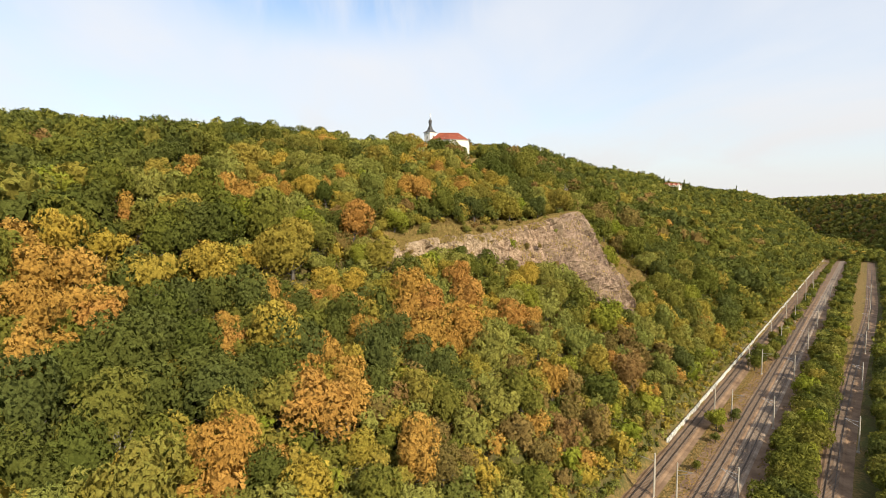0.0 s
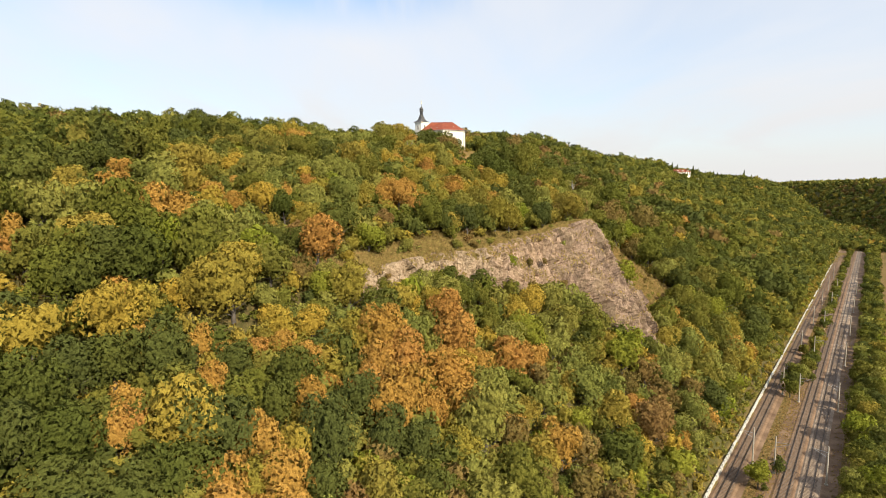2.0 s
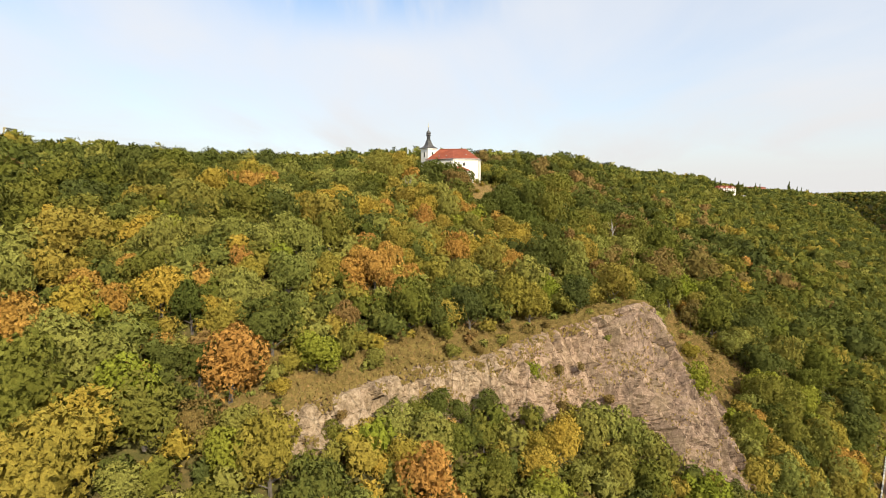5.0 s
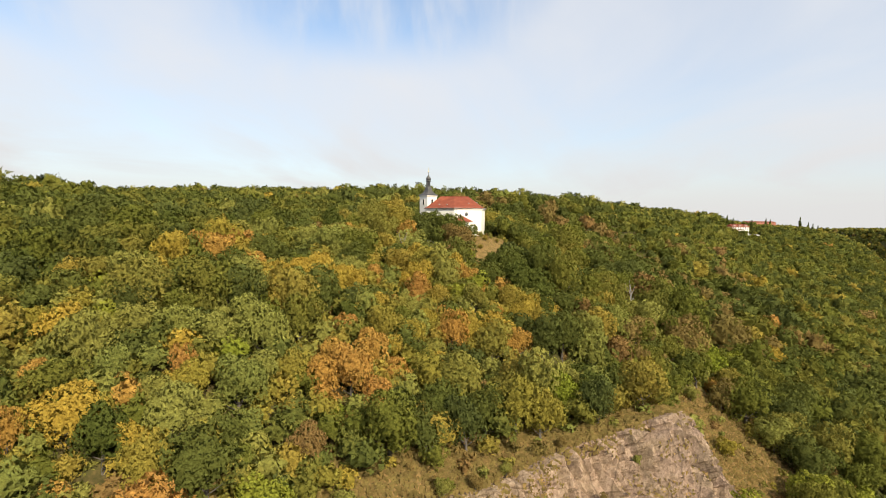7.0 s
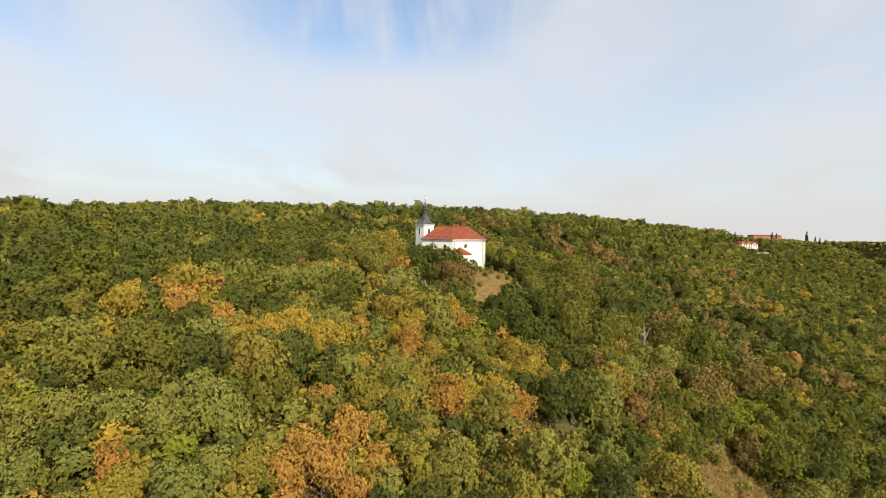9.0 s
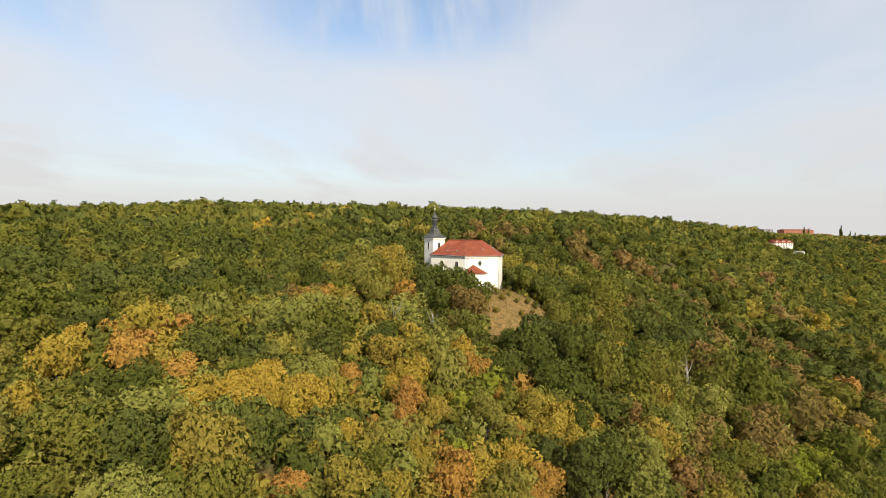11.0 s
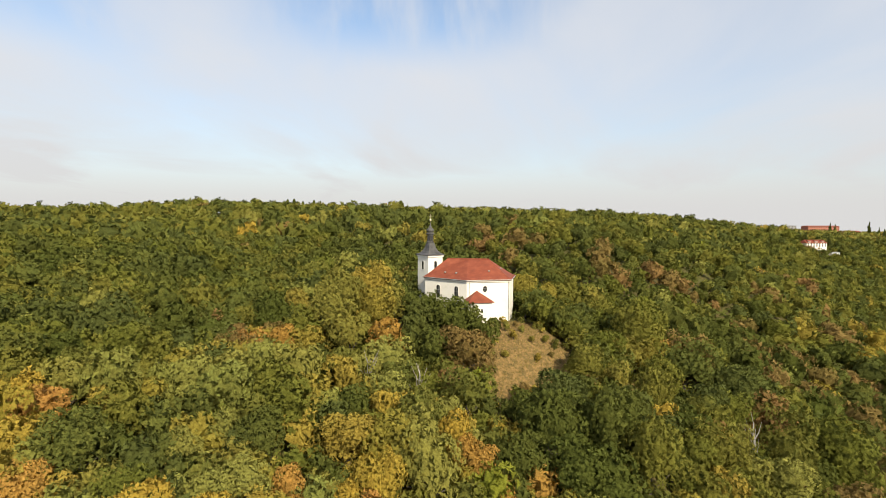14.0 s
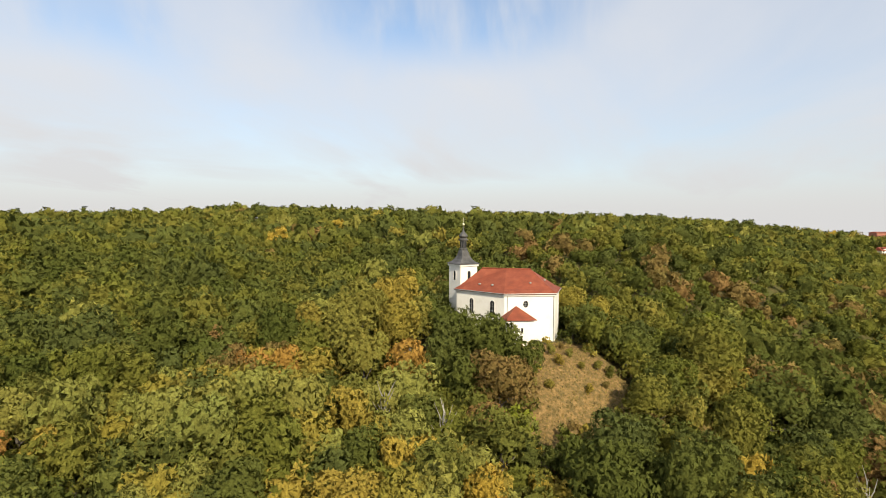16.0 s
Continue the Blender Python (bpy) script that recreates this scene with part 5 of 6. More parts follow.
# trunk meshes
def trunk_mesh(seed, bare=False):
    r = random.Random(seed)
    bm = bmesh.new()
    tube(bm, (0, 0, -0.8), (0.05, 0.02, 0.62), 0.075, 0.05, 6)
    tube(bm, (0.05, 0.02, 0.6), (r.uniform(-0.1, 0.1), r.uniform(-0.1, 0.1), 1.35), 0.05, 0.014, 4)
    for i in range(9 if bare else 4):
        t = 2 * math.pi * (i + r.uniform(-0.3, 0.3)) / (4 if not bare else 3.4)
        z = r.uniform(0.25, 0.7) if not bare else r.uniform(0.3, 1.2)
        k = r.uniform(0.4, 0.62)
        mid = (0.5 * k * math.cos(t), 0.5 * k * math.sin(t), z + 0.28)
        tube(bm, (0.03, 0.01, z), mid, 0.030, 0.020, 4)
        tube(bm, mid, (k * math.cos(t + 0.3), k * math.sin(t + 0.3), z + 0.62), 0.020, 0.006, 3)
    me = bpy.data.meshes.new("trunk")
    bm.to_mesh(me); bm.free()
    me.materials.append(DEADWOOD if bare else BARK)
    return me


TRUNKS = [trunk_mesh(i) for i in range(4)]
CROWN_MESH = {k: [mesh_from("crown", v, f, [LEAF[k], INNER[k]], c, normals=q) for v, f, c, q in HIGH] for k in KINDS}
CROWN_FAR = {k: [mesh_from("crown", v, f, [LEAF[k], INNER[k]], c, normals=q) for v, f, c, q in SPARE] for k in KINDS}
count = {k: 0 for k in KINDS}
rest = []                                # trees that go into the joined woods: x, y, radius, kind


def eye_distance(x, y, z):
    """Least distance to the line of flight."""
    k = min(max(y * 0.93, 0), 157)
    return math.sqrt((x - 0.07 * k) ** 2 + (y - k) ** 2 + (z - 56 - 0.275 * k) ** 2)


def plant(x, y, r, kind, tall):
    root = tagged(new(TREE_NAME[kind]), TREE_LABEL[kind], "tree", "trees on the hillside")
    i = count[kind]
    count[kind] += 1
    z = float(ground_z(x, y))
    lift = r * tall
    root.matrix_basis = pose(x, y, z, rng.uniform(-5, 5), rng.uniform(-5, 5), rng.uniform(0, 360)) @ Matrix.Diagonal((r, r, r * rng.uniform(1.0, 1.4 if tall < 0.19 else 1.12), 1))
    a = new("trunk", TRUNKS[i % 4]); a.parent = root
    a.matrix_basis = Matrix.Diagonal((1, 1, tall + 0.35, 1))
    b = new("crown", (CROWN_MESH if eye_distance(x, y, z) < 62 or r > 4.8 else CROWN_FAR)[kind][i % 6]); b.parent = root
    b.matrix_basis = pose(0, 0, tall)


def near_stretch(x, y):
    s, d = along(x, y)
    return (s > 14) & (s < 238) & (d > 4) & (d < 136) & (x > -72) & (y > 40)


for x, y, r, k in special:
    if near_stretch(x, y):
        plant(x, y, r * (1.22 if y < 130 else 1.12), k, 0.62 if k == "olive" else 0.15)
    else:
        rest.append((x, y, r, KINDS.index(k)))
for xs, ys, rs in ((slope_x, slope_y, slope_r), (plat_x, plat_y, plat_r)):
    ks = choose_kind(xs, ys)
    near = near_stretch(xs, ys)
    for x, y, r, k, nr in zip(xs, ys, rs, ks, near):
        if nr and count[KINDS[k]] < 295:
            plant(x, y, r, KINDS[k], (0.0 if along(x, y)[1] < 90 else 0.2) + 0.22 * rng.uniform())
        else:
            rest.append((x, y, r, k))


# younger trees close the gaps in the canopy
cell_x, cell_y = np.meshgrid(np.arange(-110, 150, 1.0), np.arange(30, 300, 1.0), indexing="ij")
covered = np.zeros(cell_x.shape, bool)
for xs, ys, rs in ((slope_x, slope_y, slope_r), (plat_x, plat_y, plat_r), (SX, SY, SR)):
    for x, y, r in zip(xs, ys, rs):
        i, j, k = int(round(x)) + 110, int(round(y)) - 30, int(r * 0.9) + 1
        if k < i < 259 - k and k < j < 269 - k:
            block_x, block_y = cell_x[i - k:i + k + 1, j - k:j + k + 1], cell_y[i - k:i + k + 1, j - k:j + k + 1]
            covered[i - k:i + k + 1, j - k:j + k + 1] |= np.hypot(block_x - x, block_y - y) < 0.74 * r
free = ~covered & ~((along(cell_x, cell_y)[0] > 166) & (along(cell_x, cell_y)[0] < 214) & (along(cell_x, cell_y)[1] > 24) & (along(cell_x, cell_y)[1] < 48)) & ~open_ground(cell_x, cell_y, 1.0) & (along(cell_x, cell_y)[1] > 3)
free_x, free_y = cell_x[free], cell_y[free]
order = rng.permutation(len(free_x))
free_x, free_y = free_x[order], free_y[order]
fill_r = rng.uniform(2.1, 3.2, len(free_x))
fill_kind = choose_kind(free_x, free_y)
blocked = over_clearing(free_x, free_y, fill_r)
for x, y, r, k, stop in zip(free_x, free_y, fill_r, fill_kind, blocked):
    i, j = int(round(x)) + 110, int(round(y)) - 30
    if stop or covered[i, j] or not (3 < i < 256 and 3 < j < 266):
        continue
    covered[i - 3:i + 4, j - 3:j + 4] |= np.hypot(cell_x[i - 3:i + 4, j - 3:j + 4] - x, cell_y[i - 3:i + 4, j - 3:j + 4] - y) < 0.85 * r
    rest.append((x, y, r, k))


def woods(name, label, items, templates, lift, leaves=FAR_LEAF):
    """Many crowns joined into one mesh."""
    n = len(items)
    if not n:
        return
    it = np.array(items, float)
    z = ground_z(it[:, 0], it[:, 1])
    vs, fs, ms, ts, ns = [], [], [], [], []
    base = 0
    up_d = along(it[:, 0], it[:, 1])[1]
    up_s = along(it[:, 0], it[:, 1])[0]
    crest = 0.25 * smooth(up_d, 84, 104) * (1 - smooth(up_d, 230, 330)) * smooth(up_s, 110, 170) * (1 - smooth(up_s, 260, 360))
    turn = rng.uniform(0, 2 * math.pi, n); tall = rng.uniform(0.85, 1.25, n); tint = rng.uniform(0, 1, n)
    which = rng.integers(0, len(templates), n)
    for k in range(len(templates)):
        idx = np.where(which == k)[0]
        v, f, core_face, q = templates[k]
        c, s = np.cos(turn[idx])[:, None], np.sin(turn[idx])[:, None]
        r = it[idx, 2][:, None]
        x = (v[None, :, 0] * c - v[None, :, 1] * s) * r + it[idx, 0][:, None]
        y = (v[None, :, 0] * s + v[None, :, 1] * c) * r + it[idx, 1][:, None]
        zz = v[None, :, 2] * r * tall[idx][:, None] + (z[idx] + (lift + crest[idx]) * it[idx, 2])[:, None]
        vs.append(np.stack([x, y, zz], -1).reshape(-1, 3))
        fs.append((f[None] + (base + len(v) * np.arange(len(idx)))[:, None, None]).reshape(-1, 3))
        ms.append((it[idx, 3].astype(int)[:, None] + len(KINDS) * core_face[None, :]).ravel())
        ns.append(np.stack([q[None, :, 0] * c - q[None, :, 1] * s, q[None, :, 0] * s + q[None, :, 1] * c, np.broadcast_to(q[None, :, 2], x.shape)], -1).reshape(-1, 3))
        ts.append(np.repeat(tint[idx], len(v)))
        base += len(v) * len(idx)
    me = mesh_from(name, np.concatenate(vs), np.concatenate(fs), [leaves[k] for k in KINDS] + [INNER[k] for k in KINDS], np.concatenate(ms), np.concatenate(ts), normals=np.concatenate(ns))
    tagged(new(name, me), label, "woods", kind="stuff")


rest_a = [p for p in rest if path_distance(p[0], p[1]) < 170]
rest_b = [p for p in rest if path_distance(p[0], p[1]) >= 170]
woods("hillside_woods", "mixed green and autumn-coloured woods on the hillside", rest_a, MIDDLE, 0.2, LEAF)
woods("plateau_woods", "dense green woods on the plateau edge", rest_b, [crown(400 + i, 230, 0.22, 11, squat=0.9, core=2, fat=0.84) for i in range(5)], 0.3)
kh = choose_kind(hang_x, hang_y)
woods("valley_side_woods", "dense green woods on the far valley side", list(zip(hang_x, hang_y, hang_r, kh)), HANG, 0.1)
kf = choose_kind(far_x, far_y)
woods("distant_woods", "closed green woods on the plateau", list(zip(far_x, far_y, far_r, kf)), LOW, 0.25)
kt = choose_kind(turn_x, turn_y)
woods("valley_side_woods", "green woods on the slopes where the valley turns", list(zip(turn_x, turn_y, turn_r, kt)), [crown(550 + i, 34, 0.42, 9, squat=0.85, core=2, fat=0.94) for i in range(5)], 0.1)
kb = choose_kind(back_x, back_y)
woods("hillside_woods", "mixed woods on the hillside along the valley", list(zip(back_x, back_y, back_r, kb)), LOW, 0.2)
ko = choose_kind(out_x, out_y)
woods("distant_woods", "far green woods at the horizon", list(zip(out_x, out_y, out_r, ko)), [crown(500 + i, 30, 0.46, 8, squat=0.6, core=2, fat=0.96) for i in range(4)], 0.1)

# scrub between the trees of the slope
ux, uy = scatter(-95, 125, 30, 262, 2.5)
us_, ud_ = along(ux, uy)
ur = rng.uniform(0.8, 1.75, len(ux))
rdu, _, fdu, _ = cliff_lines(us_)
on_face = (us_ > 92) & (us_ < 178) & (ud_ > fdu - 1.2) & (ud_ < rdu + 1.0)
inside = in_poly(ux, uy, CLEAR) | (((ux - 3.2) / 11) ** 2 + ((uy - 261) / 8.5) ** 2 < 1)
rim_strip = (us_ > 92) & (us_ < 178) & (ud_ >= rdu + 0.8) & (ud_ < rdu + 8)
ok = ~on_face & ~inside & (ud_ > 1.6) & (ud_ < 112) & (us_ > -10) & (us_ < 240) & ~(rim_strip & (rng.uniform(size=len(ux)) < 0.35)) & ~((us_ > 164) & (us_ < 216) & (ud_ > 20) & (ud_ < 48) & (rng.uniform(size=len(ux)) < 0.6))
ux, uy, ur = ux[ok], uy[ok], ur[ok]
uk = np.array([2, 6, 0, 4, 7, 1])[rng.choice(6, len(ux), p=(0.30, 0.14, 0.18, 0.05, 0.29, 0.04))]
side_scrub = (along(ux, uy)[0] > 172) & (along(ux, uy)[0] < 222) & (along(ux, uy)[1] > 24) & (along(ux, uy)[1] < 48)
dry_rim = side_scrub | (along(ux, uy)[0] > 88) & (along(ux, uy)[0] < 200) & (along(ux, uy)[1] > cliff_lines(along(ux, uy)[0])[0]) & (along(ux, uy)[1] < cliff_lines(along(ux, uy)[0])[0] + 10)
uk = np.where(dry_rim & (rng.uniform(size=len(uk)) < 0.75), np.array([6, 2, 6])[rng.integers(0, 3, len(uk))], uk)
woods("scrub", "low mixed bushes and dry undergrowth between the trees", list(zip(ux, uy, ur, uk)), [crown(600 + i, 76, 0.36, 6, squat=0.7, core=0) for i in range(5)], -0.25)

ss_, dd_ = np.meshgrid(np.concatenate([np.arange(60, 330, 1.9), np.arange(330, 690, 3.4)]), np.arange(0.9, 9.0, 1.7), indexing="ij")
ss_, dd_ = ss_.ravel() + rng.uniform(-0.8, 0.8, ss_.size), dd_.ravel() + rng.uniform(-0.6, 0.6, ss_.size)
bx, by = place(ss_, dd_ + valley_bend(ss_))
bk = np.array([2, 7, 0, 3])[rng.choice(4, len(bx), p=(0.30, 0.42, 0.22, 0.06))]
woods("scrub", "yellow-green bushes along the foot of the hill", list(zip(bx, by, rng.uniform(0.9, 1.7, len(bx)) * np.where(ss_ > 330, 1.6, 1.0), bk)), [crown(650 + i, 76, 0.36, 6, squat=0.8, core=0) for i in range(5)], -0.2)

# a few bushes clinging to the rock
fx, fy, fr, fk = [], [], [], []
for s, k, r, kind in ((121, -0.45, 1.9, 0), (117, -0.5, 2.4, 1), (128, -0.1, 2.0, 0), (133, 0.45, 1.2, 2), (134, -0.05, 2.0, 6), (140, 0.02, 2.2, 4), (146, -0.05, 2.4, 2), (150, 0.2, 1.0, 6), (153, 0.0, 2.0, 1), (111, -0.7, 2.0, 2), (106, -0.8, 2.0, 4), (141, 0.6, 0.8, 6), (147, 0.82, 0.9, 2), (129, 0.7, 0.8, 6), (160, 0.05, 1.6, 2), (166, 0.1, 1.8, 4), (97, 0.1, 1.5, 2), (100, 0.15, 1.8, 0), (104, 0.1, 1.9, 7), (108, 0.1, 2.0, 0), (112, 0.12, 2.3, 0), (115, 0.2, 2.4, 1), (118, 0.1, 2.2, 0), (123, -0.1, 1.6, 7), (102, 0.5, 0.9, 6), (110, 0.55, 0.8, 2), (126, 0.5, 1.0, 0), (137, 0.55, 1.0, 6), (143, 0.35, 1.1, 6), (121, 1.04, 1.3, 2), (125, 1.05, 1.2, 6), (130, 1.08, 1.0, 2), (139, 1.05, 0.9, 6)):
    rd, rz, fd, fz = [float(q) for q in cliff_lines(s)]
    x, y = place(s, fd + (rd - fd) * k)
    fx.append(x); fy.append(y); fr.append(r); fk.append(kind)
for x, y, r, kind in ((18.6, 246.5, 0.9, 7), (17.0, 240.0, 0.8, 7), (11.2, 238.0, 0.9, 7), (20.6, 246.5, 1.0, 0), (14.2, 247.5, 0.8, 2), (12.6, 243.5, 1.0, 7), (16.0, 244.4, 0.7, 7), (13.0, 250.6, 0.6, 6), (19.6, 243.0, 0.7, 6), (11.2, 246.6, 0.9, 2)):
    fx.append(x); fy.append(y); fr.append(r); fk.append(kind)
for x, y, r, kind in zip(fx, fy, fr, fk):
    plant(x, y, r, KINDS[kind], 0.0)

# ---- valley trees ----
vx, vy, vr = [], [], []
for s in np.arange(-140, 700, 3.9):
    for lo, hi, fill in ((-28.5, -21.0, 1.0), (-62.0, -39.0, 1.0), (-10.0, -6.2, 0.12 if s < 225 else 0.95)):
        for d in np.arange(lo, hi, 4.0):
            if rng.uniform() < fill:
                dd = d + rng.uniform(-1.2, 1.2) - (5 * float(smooth(s, 180, 420)) if d < -35 else 0)
                x, y = place(s + rng.uniform(-1.5, 1.5), dd + float(valley_bend(s)))
                vx.append(x); vy.append(y); vr.append(rng.uniform(2.5, 4.2) if d < -15 else rng.uniform(0.9, 1.8) * (1.7 if s > 225 else 1.0))
for s, d, r in ((148, -8.0, 2.9), (151, -7.2, 2.2), (210, -7.4, 3.0), (217, -7.2, 3.4), (226, -7.0, 3.2), (262, -7.0, 2.6)):
    x, y = place(s, d)
    vx.append(x); vy.append(y); vr.append(r)
vx, vy, vr = np.array(vx), np.array(vy), np.array(vr)
vk = choose_kind(vx, vy)
vk[-6:] = (3, 3, 0, 1, 0, 0)
late = []
for x, y, r, k in zip(vx, vy, vr, vk):
    s, d = along(x, y)
    if 95 < s < 250 and d > -48 and count[KINDS[k]] < 295:
        plant(x, y, r, KINDS[k], 0.35)
    else:
        late.append((x, y, r, k))
woods("valley_woods", "green bushes and trees between the railway tracks", late, [crown(700 + i, 110, 0.28, 9, squat=0.9, core=2, fat=0.86) for i in range(4)], 0.25)


# ---- houses on the far plateau ----
BRICK = surface("red_brick", [(0.2, (0.28, 0.10, 0.065)), (0.8, (0.42, 0.17, 0.11))], 0.2, 0.85, 8, 0.1)
GREY_WALL = surface("grey_render", [(0.2, (0.22, 0.22, 0.22)), (0.8, (0.36, 0.36, 0.35))], 0.3, 0.85, 8, 0.1)


def block(bm, x0, x1, y0, y1, z0, z1, m):
    v = [bm.verts.new(m @ Vector((x, y, z))) for z in (z0, z1) for x, y in ((x0, y0), (x1, y0), (x1, y1), (x0, y1))]
    for q in ((0, 3, 2, 1), (4, 5, 6, 7), (0, 1, 5, 4), (1, 2, 6, 5), (2, 3, 7, 6), (3, 0, 4, 7)):
        bm.faces.new([v[i] for i in q])


def gable_roof(bm, w, dpt, z0, z1, over, m, hip=0.0):
    a = [bm.verts.new(m @ Vector(p)) for p in ((-w / 2 - over, -dpt / 2 - over, z0), (w / 2 + over, -dpt / 2 - over, z0), (w / 2 + over, dpt / 2 + over, z0), (-w / 2 - over, dpt / 2 + over, z0), (-w / 2 - over + hip, 0, z1), (w / 2 + over - hip, 0, z1))]
    for q in ((0, 1, 5, 4), (2, 3, 4, 5), (1, 2, 5), (3, 0, 4), (3, 2, 1, 0)):
        bm.faces.new([a[i] for i in q])


def far_house(x, y, turn, w, dpt, h, roof_h, storeys, bays, wall_mat, roof_mat, dormers, name, label, sink=0.0):
    z = float(ground_z(x, y)) + sink
    root = tagged(new(name), label, "house")
    m = pose(x, y, z, 0, 0, turn)
    bm = bmesh.new(); block(bm, -w / 2, w / 2, -dpt / 2, dpt / 2, -12, h, m)
    walls = part("wall", bm, wall_mat, root)
    bm = bmesh.new(); gable_roof(bm, w, dpt, h, h + roof_h, 0.5, m, 1.5)
    top_roof = part("roof", bm, roof_mat, root)
    for j in range(storeys):
        for i in range(bays):
            wx = -w / 2 + w * (i + 0.5) / bays
            wz = h * (j + 0.3) / storeys
            bm = bmesh.new(); block(bm, wx - 0.6, wx + 0.6, -dpt / 2 - 0.05, -dpt / 2 + 0.1, wz, wz + 1.5, m)
            part("window", bm, DARK_GLASS, root)
    for i in range(dormers):
        wx = -w / 2 + w * (i + 0.5) / dormers
        bm = bmesh.new(); block(bm, wx - 1.3, wx + 1.3, -dpt / 2 + 0.6, 0, h, h + roof_h * 0.62, m)
        dm = part("dormer", bm, wall_mat, root)
        bm = bmesh.new(); gable_roof(bm, 3.0, dpt / 2, h + roof_h * 0.62, h + roof_h * 0.9, 0.2, m @ pose(wx, -dpt / 4, 0))
        part("dormer_roof", bm, roof_mat, dm)
    return root


far_house(263, 633, 24, 22, 8, 3.6, 2.6, 2, 7, PLASTER, TILE, 3, "villa", "white villa with red roof and dormers among trees", 2.0)
far_house(276, 628, 24, 9, 6, 3.0, 0.5, 1, 3, PLASTER, GREY_WALL, 0, "villa_annex", "low white annex beside the villa", -0.4)
far_house(563, 1196, 24, 74, 14, 13, 1.6, 4, 18, BRICK, TILE, 0, "brick_block", "long red brick building on the far plateau", 3.0)
far_house(519, 1218, 24, 22, 16, 12, 0.8, 4, 6, GREY_WALL, GREY_WALL, 0, "office_block", "dark grey flat-topped building on the far plateau", 3.0)
far_house(478, 1232, 22, 66, 14, 8, 0.6, 2, 14, GREY_WALL, SLATE, 0, "long_shed", "long low grey building with a dark flat roof", 6.0)
far_house(606, 1178, 20, 26, 14, 8, 3.0, 2, 7, PLASTER, TILE, 0, "apartment_house", "pale rendered house with red roof on the far plateau", 5.0)
far_house(632, 1168, 28, 20, 12, 10, 2.5, 3, 5, PLASTER, TILE, 0, "apartment_house", "tall pale rendered house on the far plateau", 5.0)

# poplars on the skyline
slim_v, slim_f, _, _ = crown(801, 300, 0.26, 9, squat=1.0, core=2)
slim_v = slim_v * np.array((0.30, 0.30, 1.0))
SLIM = mesh_from("crown", slim_v, slim_f, [LEAF["dark"]])
for x, y, h in ((589, 1104, 11), (600, 1098, 9), (606, 1095, 10), (613, 1092, 11), (620, 1088, 12), (638, 1080, 12), (667, 1062, 7), (690, 1050, 8), (520, 1085, 9), (530, 1090, 8), (640, 1150, 11), (650, 1145, 12), (656, 1142, 10),
                (246, 664, 7), (253, 662, 6), (259, 660, 5.5), (264, 657, 6), (269, 655, 5.5), (284, 648, 7.5), (290, 646, 6), (230, 668, 5)):
    z = float(ground_z(x, y))
    root = tagged(new("poplar_tree"), "slim dark columnar tree on the far skyline", "tree", "poplars on the skyline")
    root.matrix_basis = pose(x, y, z + 1.0) @ Matrix.Diagonal((h, h, h * (1.5 if y > 900 else 1.2), 1))
    a = new("trunk", TRUNKS[0]); a.parent = root
    a.matrix_basis = Matrix.Diagonal((0.5, 0.5, 1, 1))
    b = new("crown", SLIM); b.parent = root
    b.matrix_basis = pose(0, 0, 0.05)

# spruces rising over the plateau woods
def spruce_mesh():
    r = np.random.default_rng(77)
    n = 420
    h = r.uniform(0.08, 1, n) ** 0.8
    t = r.uniform(0, 2 * math.pi, n)
    out = (1 - h) * 0.26 * r.uniform(0.35, 1.0, n)
    tip = np.stack([np.cos(t) * (out + 0.06), np.sin(t) * (out + 0.06), h - 0.05], -1)
    root = np.stack([np.cos(t) * out * 0.4, np.sin(t) * out * 0.4, h + 0.02], -1)
    side = np.stack([-np.sin(t), np.cos(t), np.zeros(n)], -1) * 0.05
    v = np.stack([root, tip - side, tip + side], 1).reshape(-1, 3)
    return mesh_from("crown", v, np.arange(3 * n).reshape(-1, 3), [LEAF["dark"]])


SPRUCE = spruce_mesh()
SPRUCES = ((-183, 606, 14), (-178, 608, 15), (-171, 611, 13), (-162, 614, 14), (-157, 616, 13), (-87, 634, 18), (-122, 626, 14), (-44, 641, 15), (-210, 598, 13), (-240, 590, 13), (-60, 640, 14))
for x, y, h in SPRUCES:
    root = tagged(new("spruce_tree"), "dark slender spruce rising above the plateau woods", "tree", "spruces on the plateau")
    root.matrix_basis = pose(x, y, float(ground_z(x, y))) @ Matrix.Diagonal((h, h, h, 1))
    a = new("trunk", TRUNKS[1]); a.parent = root
    a.matrix_basis = Matrix.Diagonal((0.25, 0.25, 0.5, 1))
    new("crown", SPRUCE).parent = root

# bare dead trees on the slope
DEAD = [trunk_mesh(40 + i, True) for i in range(3)]
for i, (x, y, r) in enumerate(((-37.5, 62.0, 3.6), (-53.0, 108.0, 3.0), (53.5, 238.5, 4.2), (-9.0, 222.0, 3.8), (-1.0, 219.0, 3.4), (95.0, 250.0, 3.6))):
    root = tagged(new("dead_tree"), "bare grey dead tree standing in the woods", "tree")
    root.matrix_basis = pose(x, y, float(ground_z(x, y)), rng.uniform(-6, 6), rng.uniform(-6, 6), rng.uniform(0, 360)) @ Matrix.Diagonal((r * 0.8, r * 0.8, r * 1.25, 1))
    a = new("trunk", DEAD[i % 3]); a.parent = root

# dry grass on the open slope, the cliff's edge and the track verges
DRY = leaf("dry_grass", [(0.30, 0.200, 0.080), (0.38, 0.255, 0.105), (0.25, 0.185, 0.068), (0.27, 0.212, 0.072)], 0.5, 0.8, deep=0)


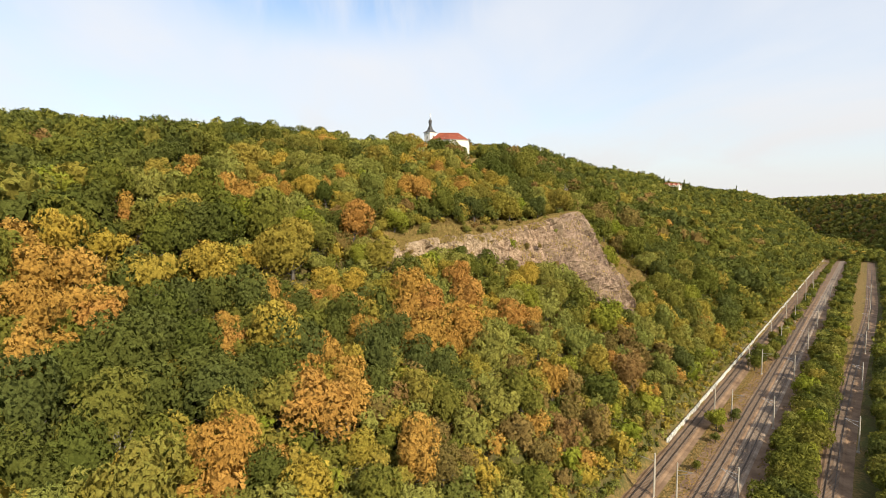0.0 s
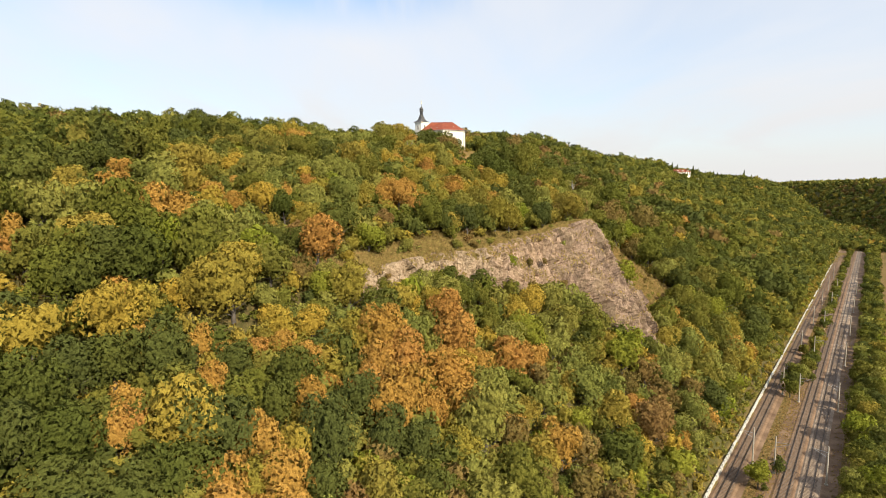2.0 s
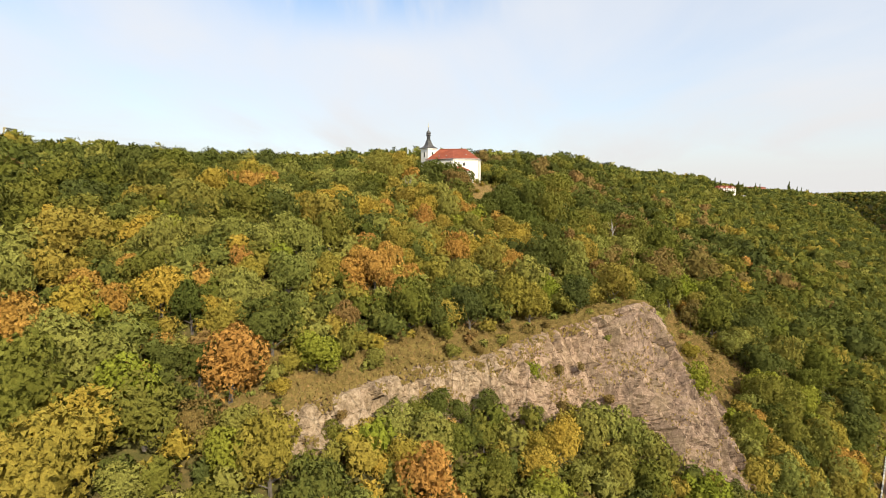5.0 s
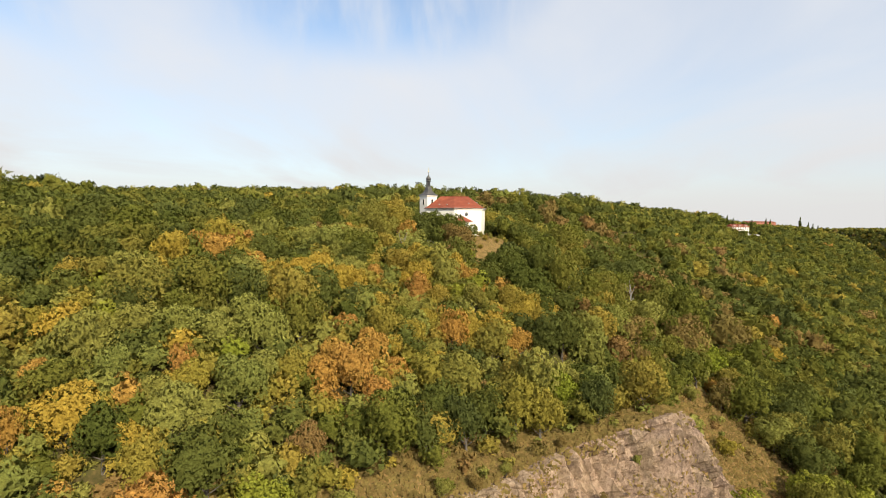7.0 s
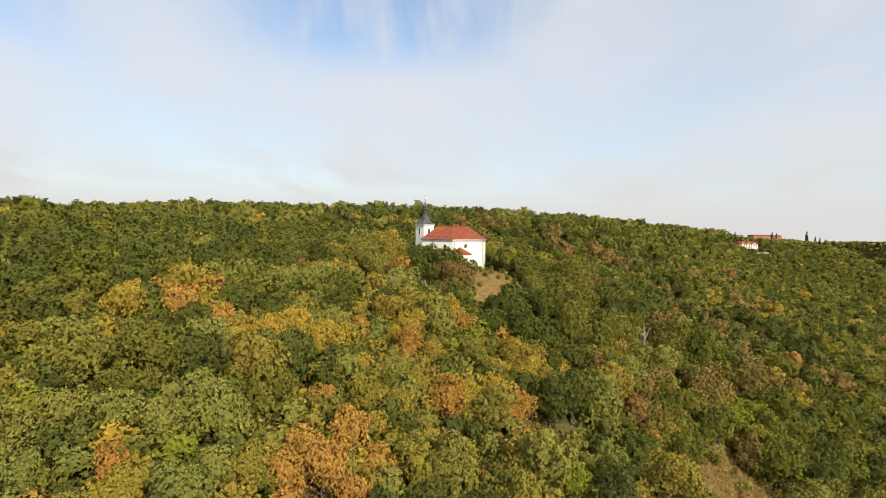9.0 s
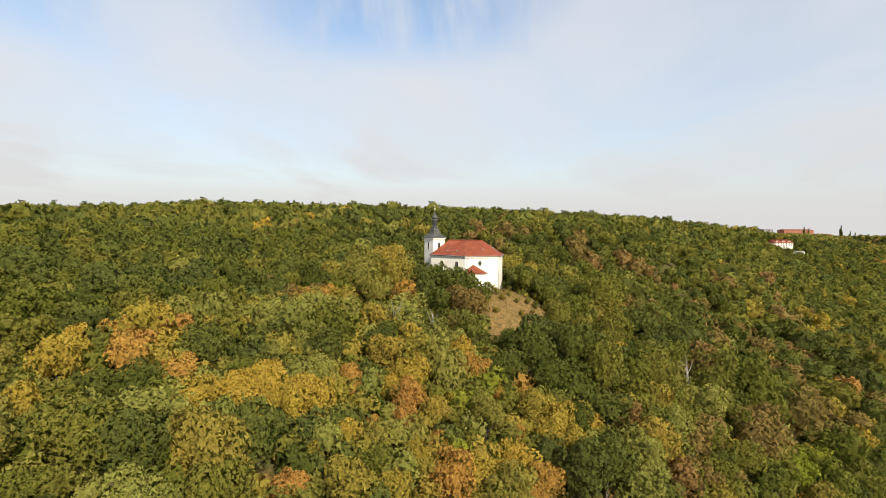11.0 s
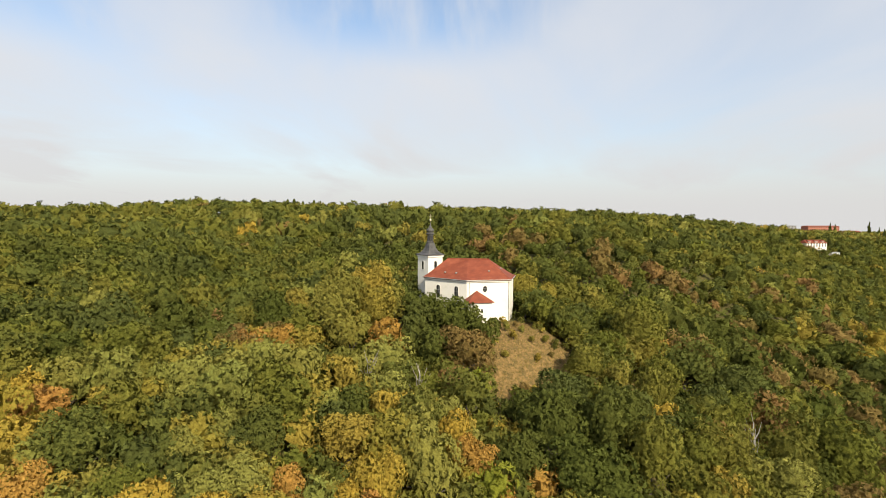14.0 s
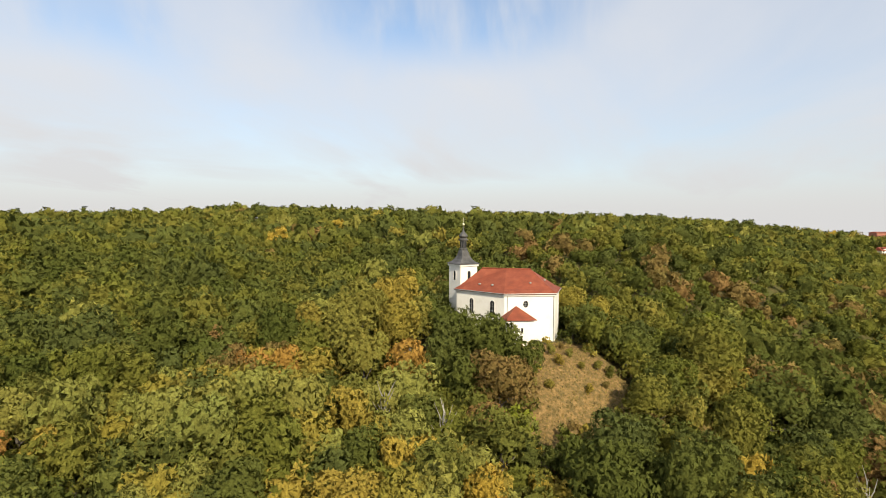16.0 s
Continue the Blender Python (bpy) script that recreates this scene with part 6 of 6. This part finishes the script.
def tufts(name, label, x, y, size, z=None):
    n = len(x)
    z = ground_z(x, y) if z is None else z
    a = rng.uniform(-1.3, 1.3, n)
    w, h = size * rng.uniform(0.5, 1.2, n), size * rng.uniform(0.5, 1.3, n)
    lean = rng.uniform(-0.4, 0.4, (n, 2)) * h[:, None]
    base = np.stack([x, y, z - 0.05], -1)
    side = np.stack([np.cos(a) * w, np.sin(a) * w, np.zeros(n)], -1)
    top = np.stack([lean[:, 0], lean[:, 1], h], -1)
    quad = np.stack([base - side * 0.35, base + side * 0.35, base + side * 0.6 + top, base - side * 0.6 + top * 0.9], 1)
    me = mesh_from(name, quad.reshape(-1, 3), np.arange(4 * n).reshape(-1, 4), [DRY], tint=np.repeat(rng.uniform(0, 1, n), 4), normals=np.repeat(np.stack([0.35 * np.sin(a) + 0.1, -0.35 * np.cos(a) - 0.15, np.full(n, 0.85)], -1), 4, 0))
    tagged(new(name, me), label, "grass", kind="stuff")


tx, ty = scatter(2, 32, 216, 262, 0.55)
ok = in_poly(tx, ty, CLEAR)
tufts("dry_grass", "dry tan grass on the open slope below the chapel", tx[ok], ty[ok], 0.32)
ts, td = rng.uniform(90, 178, 15000), rng.uniform(-1.0, 9.0, 15000)
tx, ty = place(ts, td + lerp(ts, RIM_S, RIM_D))
tufts("dry_grass", "dry tan grass along the rim of the cliff", tx, ty, 0.5)
ts, td = rng.uniform(164, 216, 11000), rng.uniform(20, 48, 11000)
tx, ty = place(ts, td)
tufts("dry_grass", "dry tan grass on the steep slope beside the cliff", tx, ty, 0.55)
hold = [spots[i] for i in rng.permutation(len(spots))[:3000]]
tufts("dry_grass", "dry tan grass and weeds rooted on the ledges of the cliff", np.array([q.x for q in hold]), np.array([q.y for q in hold]), 0.4, np.array([q.z for q in hold]))
ts = rng.uniform(70, 330, 9000)
td = np.where(rng.uniform(size=9000) < 0.6, rng.uniform(-11.0, -6.4, 9000), rng.uniform(-30.0, -19.5, 9000))
tx, ty = place(ts, td)
tufts("dry_grass", "dry grass between the railway tracks", tx, ty, 0.35)
print("trees", count, len(rest_a), len(rest_b), len(far_x), len(out_x), len(ux), len(late))
